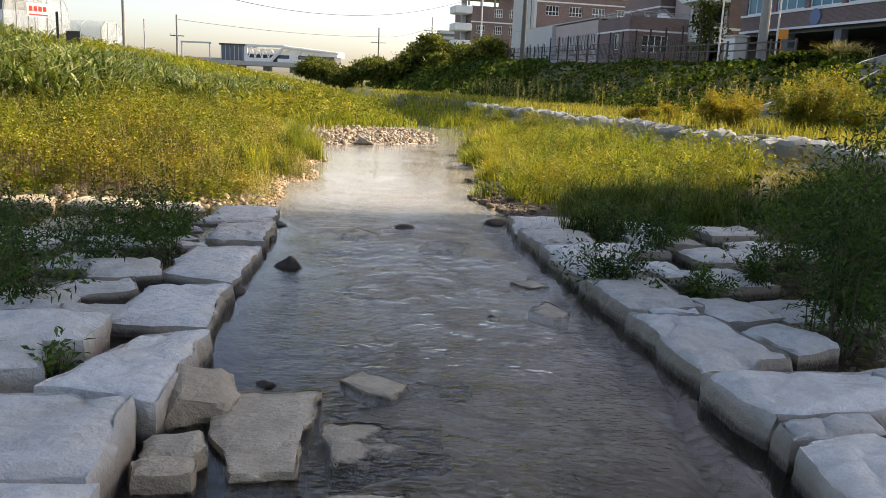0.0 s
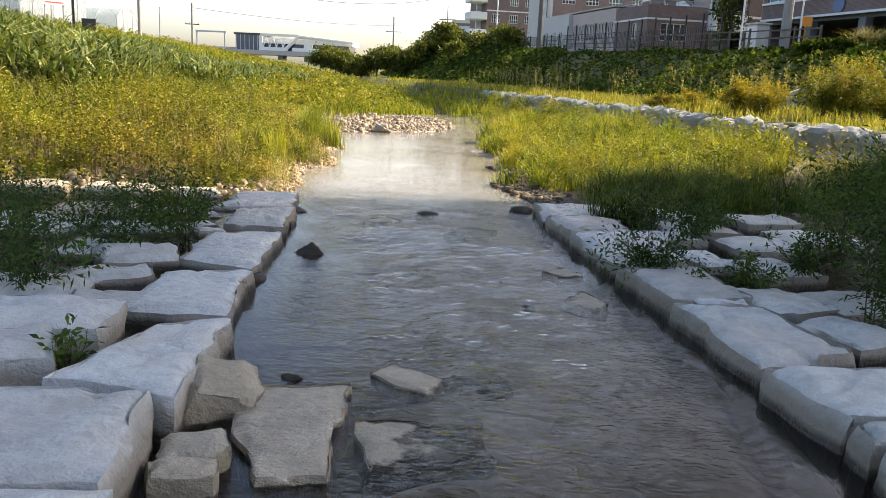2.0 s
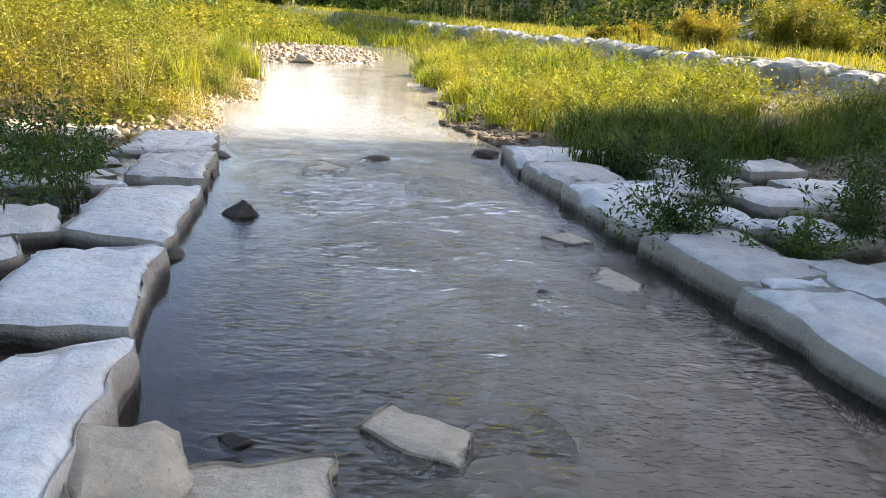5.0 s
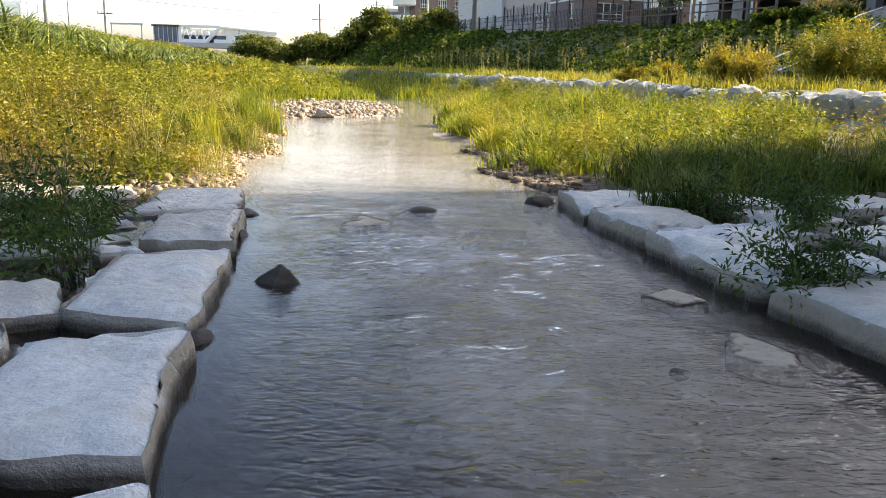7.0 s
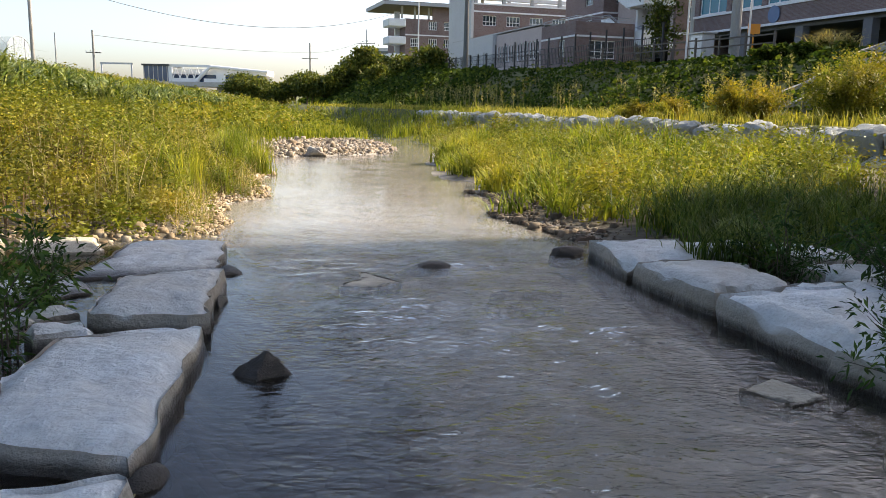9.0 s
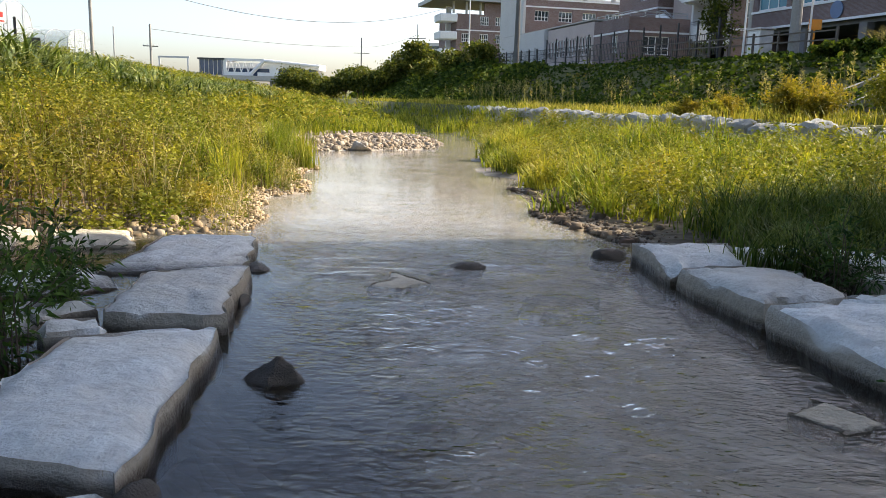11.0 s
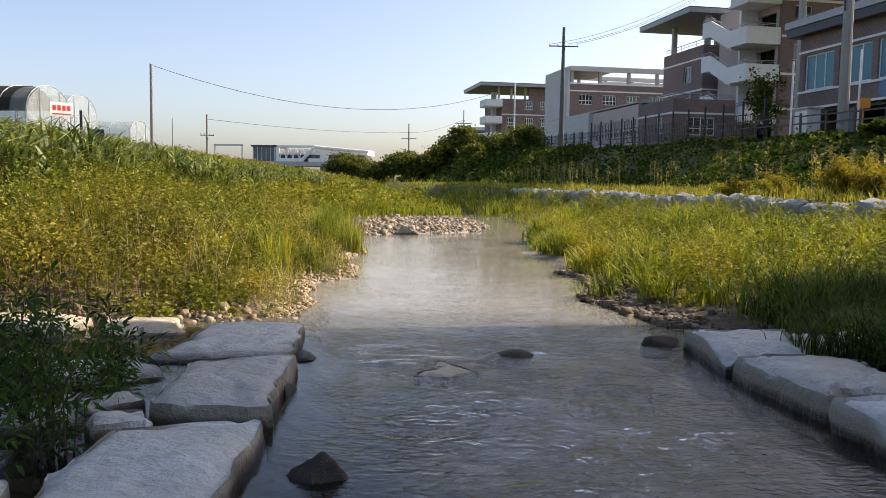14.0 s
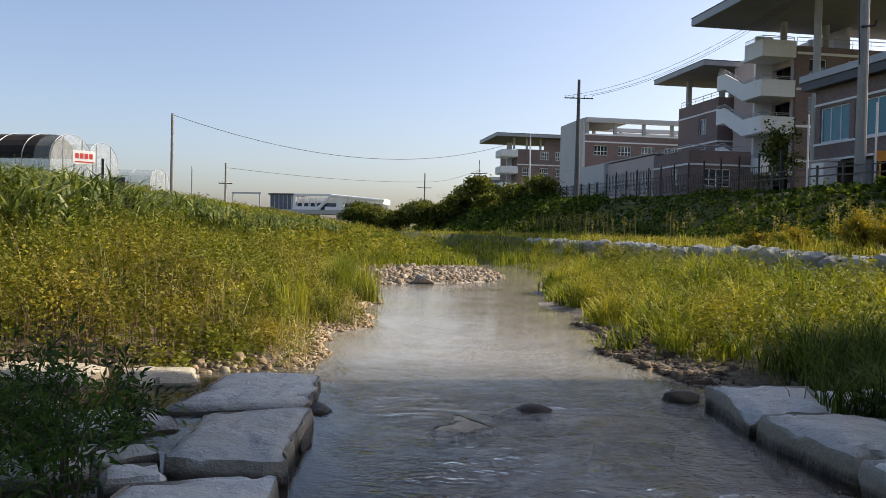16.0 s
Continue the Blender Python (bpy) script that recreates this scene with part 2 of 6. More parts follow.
M_WHITE = plain("white_render", (0.70, 0.70, 0.69), (0.80, 0.80, 0.79), 0.6, 0.7, 0, 0.1)
M_GREYWALL = plain("pale_grey_panel", (0.46, 0.45, 0.44), (0.55, 0.54, 0.53), 0.5, 0.7, 0, 0.1)
M_PINK = plain("pink_grey_render", (0.44, 0.36, 0.33), (0.52, 0.43, 0.40), 0.5, 0.75, 0, 0.1)
M_ROOF = plain("metal_roof", (0.30, 0.31, 0.32), (0.38, 0.39, 0.40), 0.8, 0.5, 0.3, 0.05)
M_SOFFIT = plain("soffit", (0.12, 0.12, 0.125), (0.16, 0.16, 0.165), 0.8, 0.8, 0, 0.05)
M_DARKFASCIA = plain("dark_fascia", (0.03, 0.03, 0.035), (0.055, 0.055, 0.06), 1, 0.4, 0.3, 0)
# near-black: indoor darkness painted as a colour; the gate panel uses it too
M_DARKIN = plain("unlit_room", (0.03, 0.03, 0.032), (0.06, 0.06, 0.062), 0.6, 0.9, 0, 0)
M_NET = plain("shade_net", (0.02, 0.02, 0.02), (0.05, 0.048, 0.045), 3, 0.85, 0, 0.1)
M_FILM = film_material()
M_FILM.node_tree.nodes["Principled BSDF"].inputs["Alpha"].default_value = 0.6
M_SIGN = plain("sign_board", (0.78, 0.78, 0.78), (0.85, 0.85, 0.84), 2, 0.4, 0, 0)
M_RED = plain("red_paint", (0.5, 0.03, 0.03), (0.6, 0.05, 0.04), 4, 0.5, 0, 0)
M_ORANGE = plain("orange_paint", (0.7, 0.25, 0.02), (0.8, 0.32, 0.03), 4, 0.5, 0, 0)
M_BLUE = plain("blue_paint", (0.10, 0.16, 0.28), (0.14, 0.2, 0.33), 4, 0.5, 0, 0)


def brick_material():
    mat, n, l, b = material("brown_brick", 0.85)
    t = n.new("ShaderNodeTexCoord")
    sp = n.new("ShaderNodeSeparateXYZ")
    cb = n.new("ShaderNodeCombineXYZ")
    ad = n.new("ShaderNodeMath")
    l.new(t.outputs["Object"], sp.inputs[0])
    l.new(sp.outputs["X"], ad.inputs[0])
    l.new(sp.outputs["Y"], ad.inputs[1])
    l.new(ad.outputs[0], cb.inputs[0])
    l.new(sp.outputs["Z"], cb.inputs[1])
    br = n.new("ShaderNodeTexBrick")
    l.new(cb.outputs[0], br.inputs["Vector"])
    br.inputs["Scale"].default_value = 1
    br.inputs["Brick Width"].default_value, br.inputs["Row Height"].default_value = 0.22, 0.07
    br.inputs["Mortar Size"].default_value = 0.006
    br.inputs["Color1"].default_value, br.inputs["Color2"].default_value = (0.155, 0.098, 0.09, 1), (0.21, 0.142, 0.13, 1)
    br.inputs["Mortar"].default_value = (0.25, 0.225, 0.21, 1)
    c = mixed(n, l, 0.4, br.outputs["Color"], ramp(n, l, noise_node(n, l, 0.35, 5), [(0.35, (0.7, 0.7, 0.7)), (0.65, (1.2, 1.2, 1.2))]), "MULTIPLY")
    l.new(c, b.inputs["Base Color"])
    bumped(n, l, b, br.outputs["Fac"], 0.3, 0.004)
    return mat


def glass_material(name, tint, rough=0.04):
    mat, n, l, b = material(name, rough)
    b.inputs["Base Color"].default_value = (*tint, 1)
    b.inputs["Specular IOR Level"].default_value = 0.9
    bumped(n, l, b, noise_node(n, l, 0.6, 2), 0.05, 0.05)
    return mat


M_BRICK = brick_material()
M_GLASS = glass_material("window_glass", (0.03, 0.045, 0.05))
M_HALLGLASS = glass_material("blue_hall_glass", (0.02, 0.05, 0.12), 0.1)
M_BLIND = glass_material("blue_blind_glass", (0.05, 0.19, 0.25), 0.25)
M_BLIND.node_tree.nodes["Principled BSDF"].inputs["Specular IOR Level"].default_value = 0.4


def water_material():
    """Clear shallow water over stones, broken by ripples; the sunlit pool is calmer and a little silty."""
    mat, n, l, b = material("water", 0.05)
    n.remove(b)
    g = n.new("ShaderNodeNewGeometry")
    s = n.new("ShaderNodeSeparateXYZ")
    l.new(g.outputs["Position"], s.inputs[0])

    def along(a0, a1, v0, v1):
        m = n.new("ShaderNodeMapRange")
        for key, val in (("From Min", a0), ("From Max", a1), ("To Min", v0), ("To Max", v1)):
            m.inputs[key].default_value = val
        l.new(s.outputs["Y"], m.inputs["Value"])
        return m.outputs[0]

    def plus(a, k, c):
        m = n.new("ShaderNodeMath")
        m.operation = "MULTIPLY_ADD"
        l.new(a, m.inputs[0])
        m.inputs[1].default_value = k
        l.new(c, m.inputs[2])
        return m.outputs[0]

    def times(a, c):
        m = n.new("ShaderNodeMath")
        m.operation = "MULTIPLY"
        l.new(a, m.inputs[0])
        l.new(c, m.inputs[1])
        return m.outputs[0]

    # wrinkles too small for the mesh
    f = noise_node(n, l, 11.0, 1, 0.5, (0.7, 1.45, 1), 1.4)
    fine = noise_node(n, l, 24.0, 1, 0.5, (0.75, 1.4, 1), 0.7)
    bp = n.new("ShaderNodeBump")
    bp.inputs["Distance"].default_value = 0.03
    l.new(plus(fine, 0.5, f), bp.inputs["Height"])
    gust = ramp(n, l, noise_node(n, l, 1.3, 3, 0.6, (1.0, 0.8, 1)), [(0.36, (0.45,) * 3), (0.56, (1,) * 3)])
    stir = n.new("ShaderNodeAttribute")
    stir.attribute_name = "stir"
    calm = times(along(9.8, 10.8, 1.0, 0.2), along(11.5, 15.0, 1.0, 0.3))
    l.new(times(times(calm, gust), stir.outputs["Fac"]), bp.inputs["Strength"])
    fr = n.new("ShaderNodeFresnel")
    fr.inputs["IOR"].default_value = 1.34
    l.new(bp.outputs[0], fr.inputs["Normal"])
    gl = n.new("ShaderNodeBsdfGlossy")
    gl.inputs["Roughness"].default_value = 0.0
    l.new(bp.outputs[0], gl.inputs["Normal"])
    tp = n.new("ShaderNodeBsdfTransparent")
    tp.inputs[0].default_value = (0.90, 0.87, 0.81, 1)
    mx = n.new("ShaderNodeMixShader")
    l.new(fr.outputs[0], mx.inputs[0])
    silt = n.new("ShaderNodeBsdfDiffuse")
    silt.inputs[0].default_value = (0.54, 0.51, 0.45, 1)
    body = n.new("ShaderNodeMixShader")
    cloudy = n.new("ShaderNodeMapRange")  # pale silt colour added to brighten the running water
    for key, val in (("From Min", 0.45), ("From Max", 0.95), ("To Min", 0.0), ("To Max", 0.25)):
        cloudy.inputs[key].default_value = val
    l.new(stir.outputs["Fac"], cloudy.inputs["Value"])
    near = times(along(9.6, 11.0, 1.0, 0.0), along(3.2, 6.0, 0.0, 1.0))
    l.new(plus(times(cloudy.outputs[0], near), 1.0, along(10.2, 12.5, 0.02, 0.52)), body.inputs[0])
    l.new(tp.outputs[0], body.inputs[1])
    l.new(silt.outputs[0], body.inputs[2])
    l.new(body.outputs[0], mx.inputs[1])
    l.new(gl.outputs[0], mx.inputs[2])
    l.new(mx.outputs[0], n["Material Output"].inputs[0])
    return mat


def ground_material():
    """Silt and gravel in the stream, soil and litter on the banks, short turf further off."""
    mat, n, l, b = material("soil_and_gravel", 0.9)
    g = n.new("ShaderNodeNewGeometry")
    s = n.new("ShaderNodeSeparateXYZ")
    l.new(g.outputs["Position"], s.inputs[0])
    peb = n.new("ShaderNodeTexVoronoi")
    peb.inputs["Scale"].default_value = 9
    l.new(g.outputs["Position"], peb.inputs["Vector"])
    stony = mixed(n, l, 0.2, ramp(n, l, noise_node(n, l, 2.5, 6), [(0.3, (0.17, 0.15, 0.12)), (0.7, (0.50, 0.465, 0.41))]), ramp(n, l, peb.outputs["Color"], [(0.2, (0.35,) * 3), (0.8, (0.68,) * 3)]), "OVERLAY")
    turf = ramp(n, l, noise_node(n, l, 0.35, 7, 0.65), [(0.3, (0.05, 0.055, 0.012)), (0.55, (0.09, 0.095, 0.02)), (0.75, (0.13, 0.12, 0.035))])
    far = n.new("ShaderNodeMapRange")
    far.inputs["From Min"].default_value, far.inputs["From Max"].default_value = 0.15, 0.7
    l.new(s.outputs["Z"], far.inputs["Value"])
    fy = n.new("ShaderNodeMapRange")
    fy.inputs["From Min"].default_value, fy.inputs["From Max"].default_value = 28, 36
    l.new(s.outputs["Y"], fy.inputs["Value"])
    mx = n.new("ShaderNodeMath")
    mx.operation = "MAXIMUM"
    l.new(far.outputs[0], mx.inputs[0])
    l.new(fy.outputs[0], mx.inputs[1])
    bed = n.new("ShaderNodeAttribute")
    bed.attribute_name = "bed"
    soil = ramp(n, l, noise_node(n, l, 3.0, 7, 0.7), [(0.3, (0.055, 0.045, 0.03)), (0.55, (0.11, 0.09, 0.06)), (0.75, (0.17, 0.145, 0.10))])
    sludge_shade = n.new("ShaderNodeAttribute")
    sludge_shade.attribute_name = "sludge_shade"
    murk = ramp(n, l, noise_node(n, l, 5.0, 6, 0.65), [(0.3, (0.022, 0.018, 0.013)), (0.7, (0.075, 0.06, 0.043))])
    pale = n.new("ShaderNodeAttribute")
    pale.attribute_name = "pale"
    stony = mixed(n, l, pale.outputs["Fac"], stony, ramp(n, l, noise_node(n, l, 3.5, 6, 0.6), [(0.32, (0.36, 0.325, 0.28)), (0.5, (0.62, 0.58, 0.53)), (0.66, (0.74, 0.71, 0.66))]))
    stony = mixed(n, l, sludge_shade.outputs["Fac"], stony, murk)
    c = mixed(n, l, bed.outputs["Fac"], soil, stony)
    l.new(mixed(n, l, mx.outputs[0], c, turf), b.inputs["Base Color"])
    bumped(n, l, b, peb.outputs["Distance"], 0.7, 0.03)
    return mat


M_WATER = water_material()
M_GROUND = ground_material()


# ---- the lie of the land ----
def wiggle(y, k):
    return np.clip(np.asarray(y, float) - 11.5, 0, 1) * (0.14 * np.sin(1.7 * y + k) + 0.09 * np.sin(4.3 * y + 2 * k))


def left_edge(y):
    return wiggle(y, 0.4) + np.interp(y, [-20, 3, 4.4, 5.7, 7.5, 8.8, 10.3, 11.75, 13.5, 14.9, 19.9, 24.6, 27.6, 30, 34, 40, 60, 110], [-0.6, -0.95, -1.15, -1.45, -1.75, -2.0, -2.3, -2.7, -3.0, -2.95, -3.95, -5.3, -1.8, -1.9, -2.3, -4.0, -10, -24])


def right_edge(y):
    return wiggle(y, 2.1) + np.interp(y, [-20, 3, 4.2, 5.6, 6.6, 8.5, 10.2, 11.0, 11.6, 12.4, 13.5, 14.5, 17.6, 19.5, 23, 26, 30, 34, 40, 60, 110], [2.4, 2.05, 1.95, 1.75, 1.48, 1.28, 0.88, 0.95, 0.8, 0.56, 0.25, 0.3, 0.2, -0.4, -0.5, -0.48, -0.3, -0.8, -2.6, -8.5, -22.5])


def bank_foot(y):
    return np.interp(y, [-20, 8, 11, 13, 25, 32, 60, 110], [-6.5, -6.2, -4.6, -4.0, -6.4, -7.2, -8.5, -22])


def water_level(y):
    return np.interp(y, [4, 7, 10, 11.6, 14, 20, 26], [0, -0.06, -0.11, -0.15, -0.19, -0.28, -0.33])


def revet_line(y):
    return 6.5 - (np.asarray(y, float) - 18) * 0.304


def road_line(y):
    return 12.4 - (np.asarray(y, float) - 40) * 0.304


def road_level(y):
    return np.clip(3.3 + (np.asarray(y, float) - 40) * 0.017, 3.0, 4.6)


def step01(v, a, b):
    t = np.clip((v - a) / (b - a), 0, 1)
    return t * t * (3 - 2 * t)


def slack_line(y):
    """How far the still water reaches out from the blocks on one side."""
    return np.interp(y, [2, 4.2, 5.5, 7, 8.3, 9.4, 10.2], [-0.3, -0.35, -0.5, -0.85, -1.15, -1.7, -2.3]) + 0.10 * np.sin(3.1 * np.asarray(y, float)) + 0.06 * np.sin(7.7 * np.asarray(y, float))


def shoal(x, y):
    """Shallows over pale silt along the other side."""
    return step01(np.asarray(x) - np.interp(y, [2, 4, 6, 8, 10], [0.9, 0.75, 0.6, 0.45, 0.3]) + 0.15 * np.sin(2.3 * np.asarray(y, float)), 0.0, 0.5) * (1 - step01(y, 9.4, 10.4))


def bumps(x, y):
    return 0.5 * np.sin(x * 1.3 + 1.7 * np.sin(y * 0.9)) * np.sin(y * 1.1 + 0.6) + 0.3 * np.sin(x * 3.1 + y * 1.3) * np.sin(y * 2.7 - x * 0.8)


def land(x, y):
    """Height of the ground at x, y (arrays)."""
    x, y = np.asarray(x, float), np.asarray(y, float)
    w = water_level(y)
    xl, xr = left_edge(y), right_edge(y)
    inside = np.minimum(x - xl, xr - x)
    ford = step01(x - slack_line(y), 0.0, 0.8) * step01(xr - x, 0.15, 0.45) * (1 - step01(y, 9.8, 11.0))  # pale slabs under a thin sheet of water
    bed = w - 0.04 - 0.20 * step01(inside, 0, 0.35) * (1 - ford) - 0.035 * ford - 0.10 * step01(y, 11, 15) * step01(inside, 0, 1.2)
    bed = bed + 0.07 * np.exp(-((x - 0.22) / 0.42) ** 2 - ((y - 3.75) / 0.6) ** 2)  # silt heaped round the slabs
    near = 1 - step01(y, 10.2, 11.6)
    left = w + 0.02 + 0.12 * step01(-inside, 0, 1.0) - 0.22 * near * (1 - step01(-x, 5.5, 8)) + 0.155 * np.clip(bank_foot(y) - x, 0, 24)
    rv, rd = revet_line(y), road_line(y)
    low = w + 0.02 + 0.12 * step01(-inside, 0, 1.2) - 0.20 * near * (1 - step01(x, 4.5, 6.5))
    low = low + (0.28 - low) * step01(x, xr + 1.5, np.maximum(rv - 0.6, xr + 1.7))
    right = low + (0.86 - 0.28) * step01(x, rv - 0.1, rv + 0.2)
    right = right + (road_level(y) - 0.86) * step01(x, rd - 6.3, rd - 0.2)
    z = np.where(inside > 0, bed, np.where(x < xl, left, right))
    z = z + 0.05 * bumps(x, y) * step01(-inside, 0.2, 1.5)
    z = z - 0.55 * np.exp(-((x - 4.8) / 0.6) ** 2 - ((y - 12.6) / 0.9) ** 2)  # a backwater behind the flagstones
    return z + (2.6 - z) * step01(y, 112, 180) * step01(-np.abs(x), -700, -300) + (2.2 - z) * step01(np.abs(x), 60, 140)


def spaced(marks):
    out = []
    for a, b, s in marks:
        out.extend(np.arange(a, b, s).tolist())
    return np.array(out + [marks[-1][1]])


def sheet(name, xs, ys, height, mat):
    gx, gy = np.meshgrid(xs, ys)
    gz = height(gx, gy)
    n, m = len(xs), len(ys)
    i = (np.arange(m - 1)[:, None] * n + np.arange(n - 1)[None, :]).ravel()
    ob = quads(name, np.stack([gx, gy, gz], -1), mat, None, np.stack([i, i + 1, i + n + 1, i + n], -1))
    ob.data.shade_smooth()
    return ob


ground = tagged(sheet("ground", spaced([(-2500, -100, 200), (-100, -30, 5), (-30, -8, 0.6), (-8, 9, 0.16), (9, 40, 0.6), (40, 100, 5), (100, 2500, 200)]),
             spaced([(-600, -20, 60), (-20, -2, 1.5), (-2, 30, 0.16), (30, 60, 0.6), (60, 130, 2.5), (130, 250, 15), (250, 4000, 250)]), land, M_GROUND),
       "silty and stony ground with turf on the banks", "ground", kind="structure")
vc = np.empty(len(ground.data.vertices) * 3, np.float32)
ground.data.vertices.foreach_get("co", vc)
vc = vc.reshape(-1, 3)
wet = np.minimum(vc[:, 0] - left_edge(vc[:, 1]), right_edge(vc[:, 1]) - vc[:, 0])
ground.data.attributes.new("bed", "FLOAT", "POINT").data.foreach_set("value", step01(wet, -0.5, 0.1).astype(np.float32))


# dark bed: slack-water sludge, right blocks' shaded reflection painted in, darker near corner
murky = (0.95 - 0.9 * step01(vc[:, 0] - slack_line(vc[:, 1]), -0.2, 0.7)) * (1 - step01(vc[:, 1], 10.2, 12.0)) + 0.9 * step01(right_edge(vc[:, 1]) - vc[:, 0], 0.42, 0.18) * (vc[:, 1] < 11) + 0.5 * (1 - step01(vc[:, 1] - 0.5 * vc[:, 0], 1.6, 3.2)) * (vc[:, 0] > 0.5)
ground.data.attributes.new("pale", "FLOAT", "POINT").data.foreach_set("value", (step01(vc[:, 0] - slack_line(vc[:, 1]), 0.1, 1.3) * (0.7 + 0.3 * shoal(vc[:, 0], vc[:, 1])) * (1 - step01(vc[:, 1], 9.6, 11.0)) * step01(vc[:, 1] - 0.5 * vc[:, 0], 2.0, 3.8)).astype(np.float32))
ground.data.attributes.new("sludge_shade", "FLOAT", "POINT").data.foreach_set("value", np.clip(murky, 0, 1).astype(np.float32))


LATTICE = np.random.default_rng(11).random((128, 128))


def swell(u, v, k):
    """Smooth random waves between -1 and 1, about one to a unit of u and v."""
    total = 0
    for turn, w in ((0.4, 0.6), (1.3, 0.4)):
        p, q = u * math.cos(turn) - v * math.sin(turn) + 31.7 * k + 200, u * math.sin(turn) + v * math.cos(turn) + 17.9 * k + 200
        i, j = np.floor(p).astype(int), np.floor(q).astype(int)
        a, b = p - i, q - j
        a, b = a * a * a * (a * (6 * a - 15) + 10), b * b * b * (b * (6 * b - 15) + 10)
        g = lambda m, n: LATTICE[m % 128, n % 128]
        total = total + w * ((g(i, j) * (1 - a) + g(i + 1, j) * a) * (1 - b) + (g(i, j + 1) * (1 - a) + g(i + 1, j + 1) * a) * b)
    return 3.2 * (total - 0.5)


def ripples(x, y):
    """The running water: sheets with steep little fronts, chop on them, still where it is slack and in the pool."""
    run = step01(y, 1.0, 3.0) * (1 - step01(y, 9.9, 10.9))
    wx, wy = x + 0.22 * swell(1.5 * x, 1.2 * y, 1), y + 0.22 * swell(1.3 * x, 1.6 * y, 2)
    wy = wy + 0.25 * np.abs(x - 0.2)  # fronts bend like bows across the stream
    front = step01(swell(1.9 * wx, 3.8 * wy, 6), -0.12, 0.16) + 0.35 * step01(swell(3.4 * wx, 6.0 * wy, 7), -0.15, 0.2)
    chop = 0.0085 * swell(2.4 * wx, 5.0 * wy, 3) + 0.0048 * swell(4.8 * wx, 10.0 * wy, 4) + 0.0022 * swell(8 * wx, 17 * wy, 5)
    stirred = (0.16 + 0.84 * step01(x - slack_line(y), -0.15, 0.4)) * (1 - 0.35 * shoal(x, y)) * (0.65 + 0.35 * swell(0.9 * x, 0.8 * y, 8)) * (1 - 0.4 * step01(y, 7.4, 8.8))
    stirred = stirred * (1 - 0.85 * np.exp(-((x - 0.15) / 0.5) ** 2 - ((y - 3.45) / 0.75) ** 2))  # shallow film round the slabs
    stirred = stirred * (0.25 + 0.75 * step01(np.minimum(x - left_edge(y), right_edge(y) - x), 0.12, 0.5))  # quieter close along the blocks
    pool = 0.0013 * swell(1.4 * x, 3.4 * y, 9) * step01(y, 10, 11) * (1 - 0.75 * step01(y, 12, 16))
    return water_level(y) + (1.8 * chop + 0.004 * front) * run * stirred + pool


water = tagged(sheet("water", spaced([(-7.0, -2.4, 0.14), (-2.4, 2.1, 0.033), (2.1, 6.2, 0.2)]), spaced([(-6, 1.4, 0.2), (1.4, 11.2, 0.033), (11.2, 16, 0.08), (16, 40, 0.2)]), ripples, M_WATER),
       "shallow clear stream running over stones into a calm pool", "water", kind="structure")
# slack water along one row of blocks, broken water in the middle
vc = np.empty(len(water.data.vertices) * 3, np.float32)
water.data.vertices.foreach_get("co", vc)
vc = vc.reshape(-1, 3)
slack = (0.34 + 0.66 * step01(vc[:, 0] - slack_line(vc[:, 1]), -0.1, 0.35)) * (1 - 0.2 * shoal(vc[:, 0], vc[:, 1]))
slack = slack * (0.3 + 0.7 * step01(np.minimum(vc[:, 0] - left_edge(vc[:, 1]), right_edge(vc[:, 1]) - vc[:, 0]), 0.15, 0.5))
water.data.attributes.new("stir", "FLOAT", "POINT").data.foreach_set("value", np.where(vc[:, 1] < 10.5, slack, 1.0).astype(np.float32))

# ---- road bridge overhead, whose shade lies on the near reach ----
FRAME_TURN = 16.91
deck = empty("bridge", pose(-6.39, -3.11, -5.55, 0, 0, FRAME_TURN), "plain concrete road bridge crossing above the stream", "bridge", kind="structure")
part("deck", boxes([(-46, 46, 2.2, 14.15, 16.55, 16.95)]), M_CONC, deck)
for gy in (3.0, 6.4, 9.9, 13.4):
    part("girder", boxes([(-46, 46, gy - 0.25, gy + 0.25, 15.9, 16.546)]), M_CONC, deck)
for gy in (2.2, 13.9):
    part("parapet", boxes([(-46, 46, gy, gy + 0.25, 16.954, 17.7)]), M_CONC, deck)
for gx in (-46.5, 44.0):
    part("abutment", boxes([(gx, gx + 2.5, 2.2, 14.15, 4, 15.89)]), M_CONC, deck)


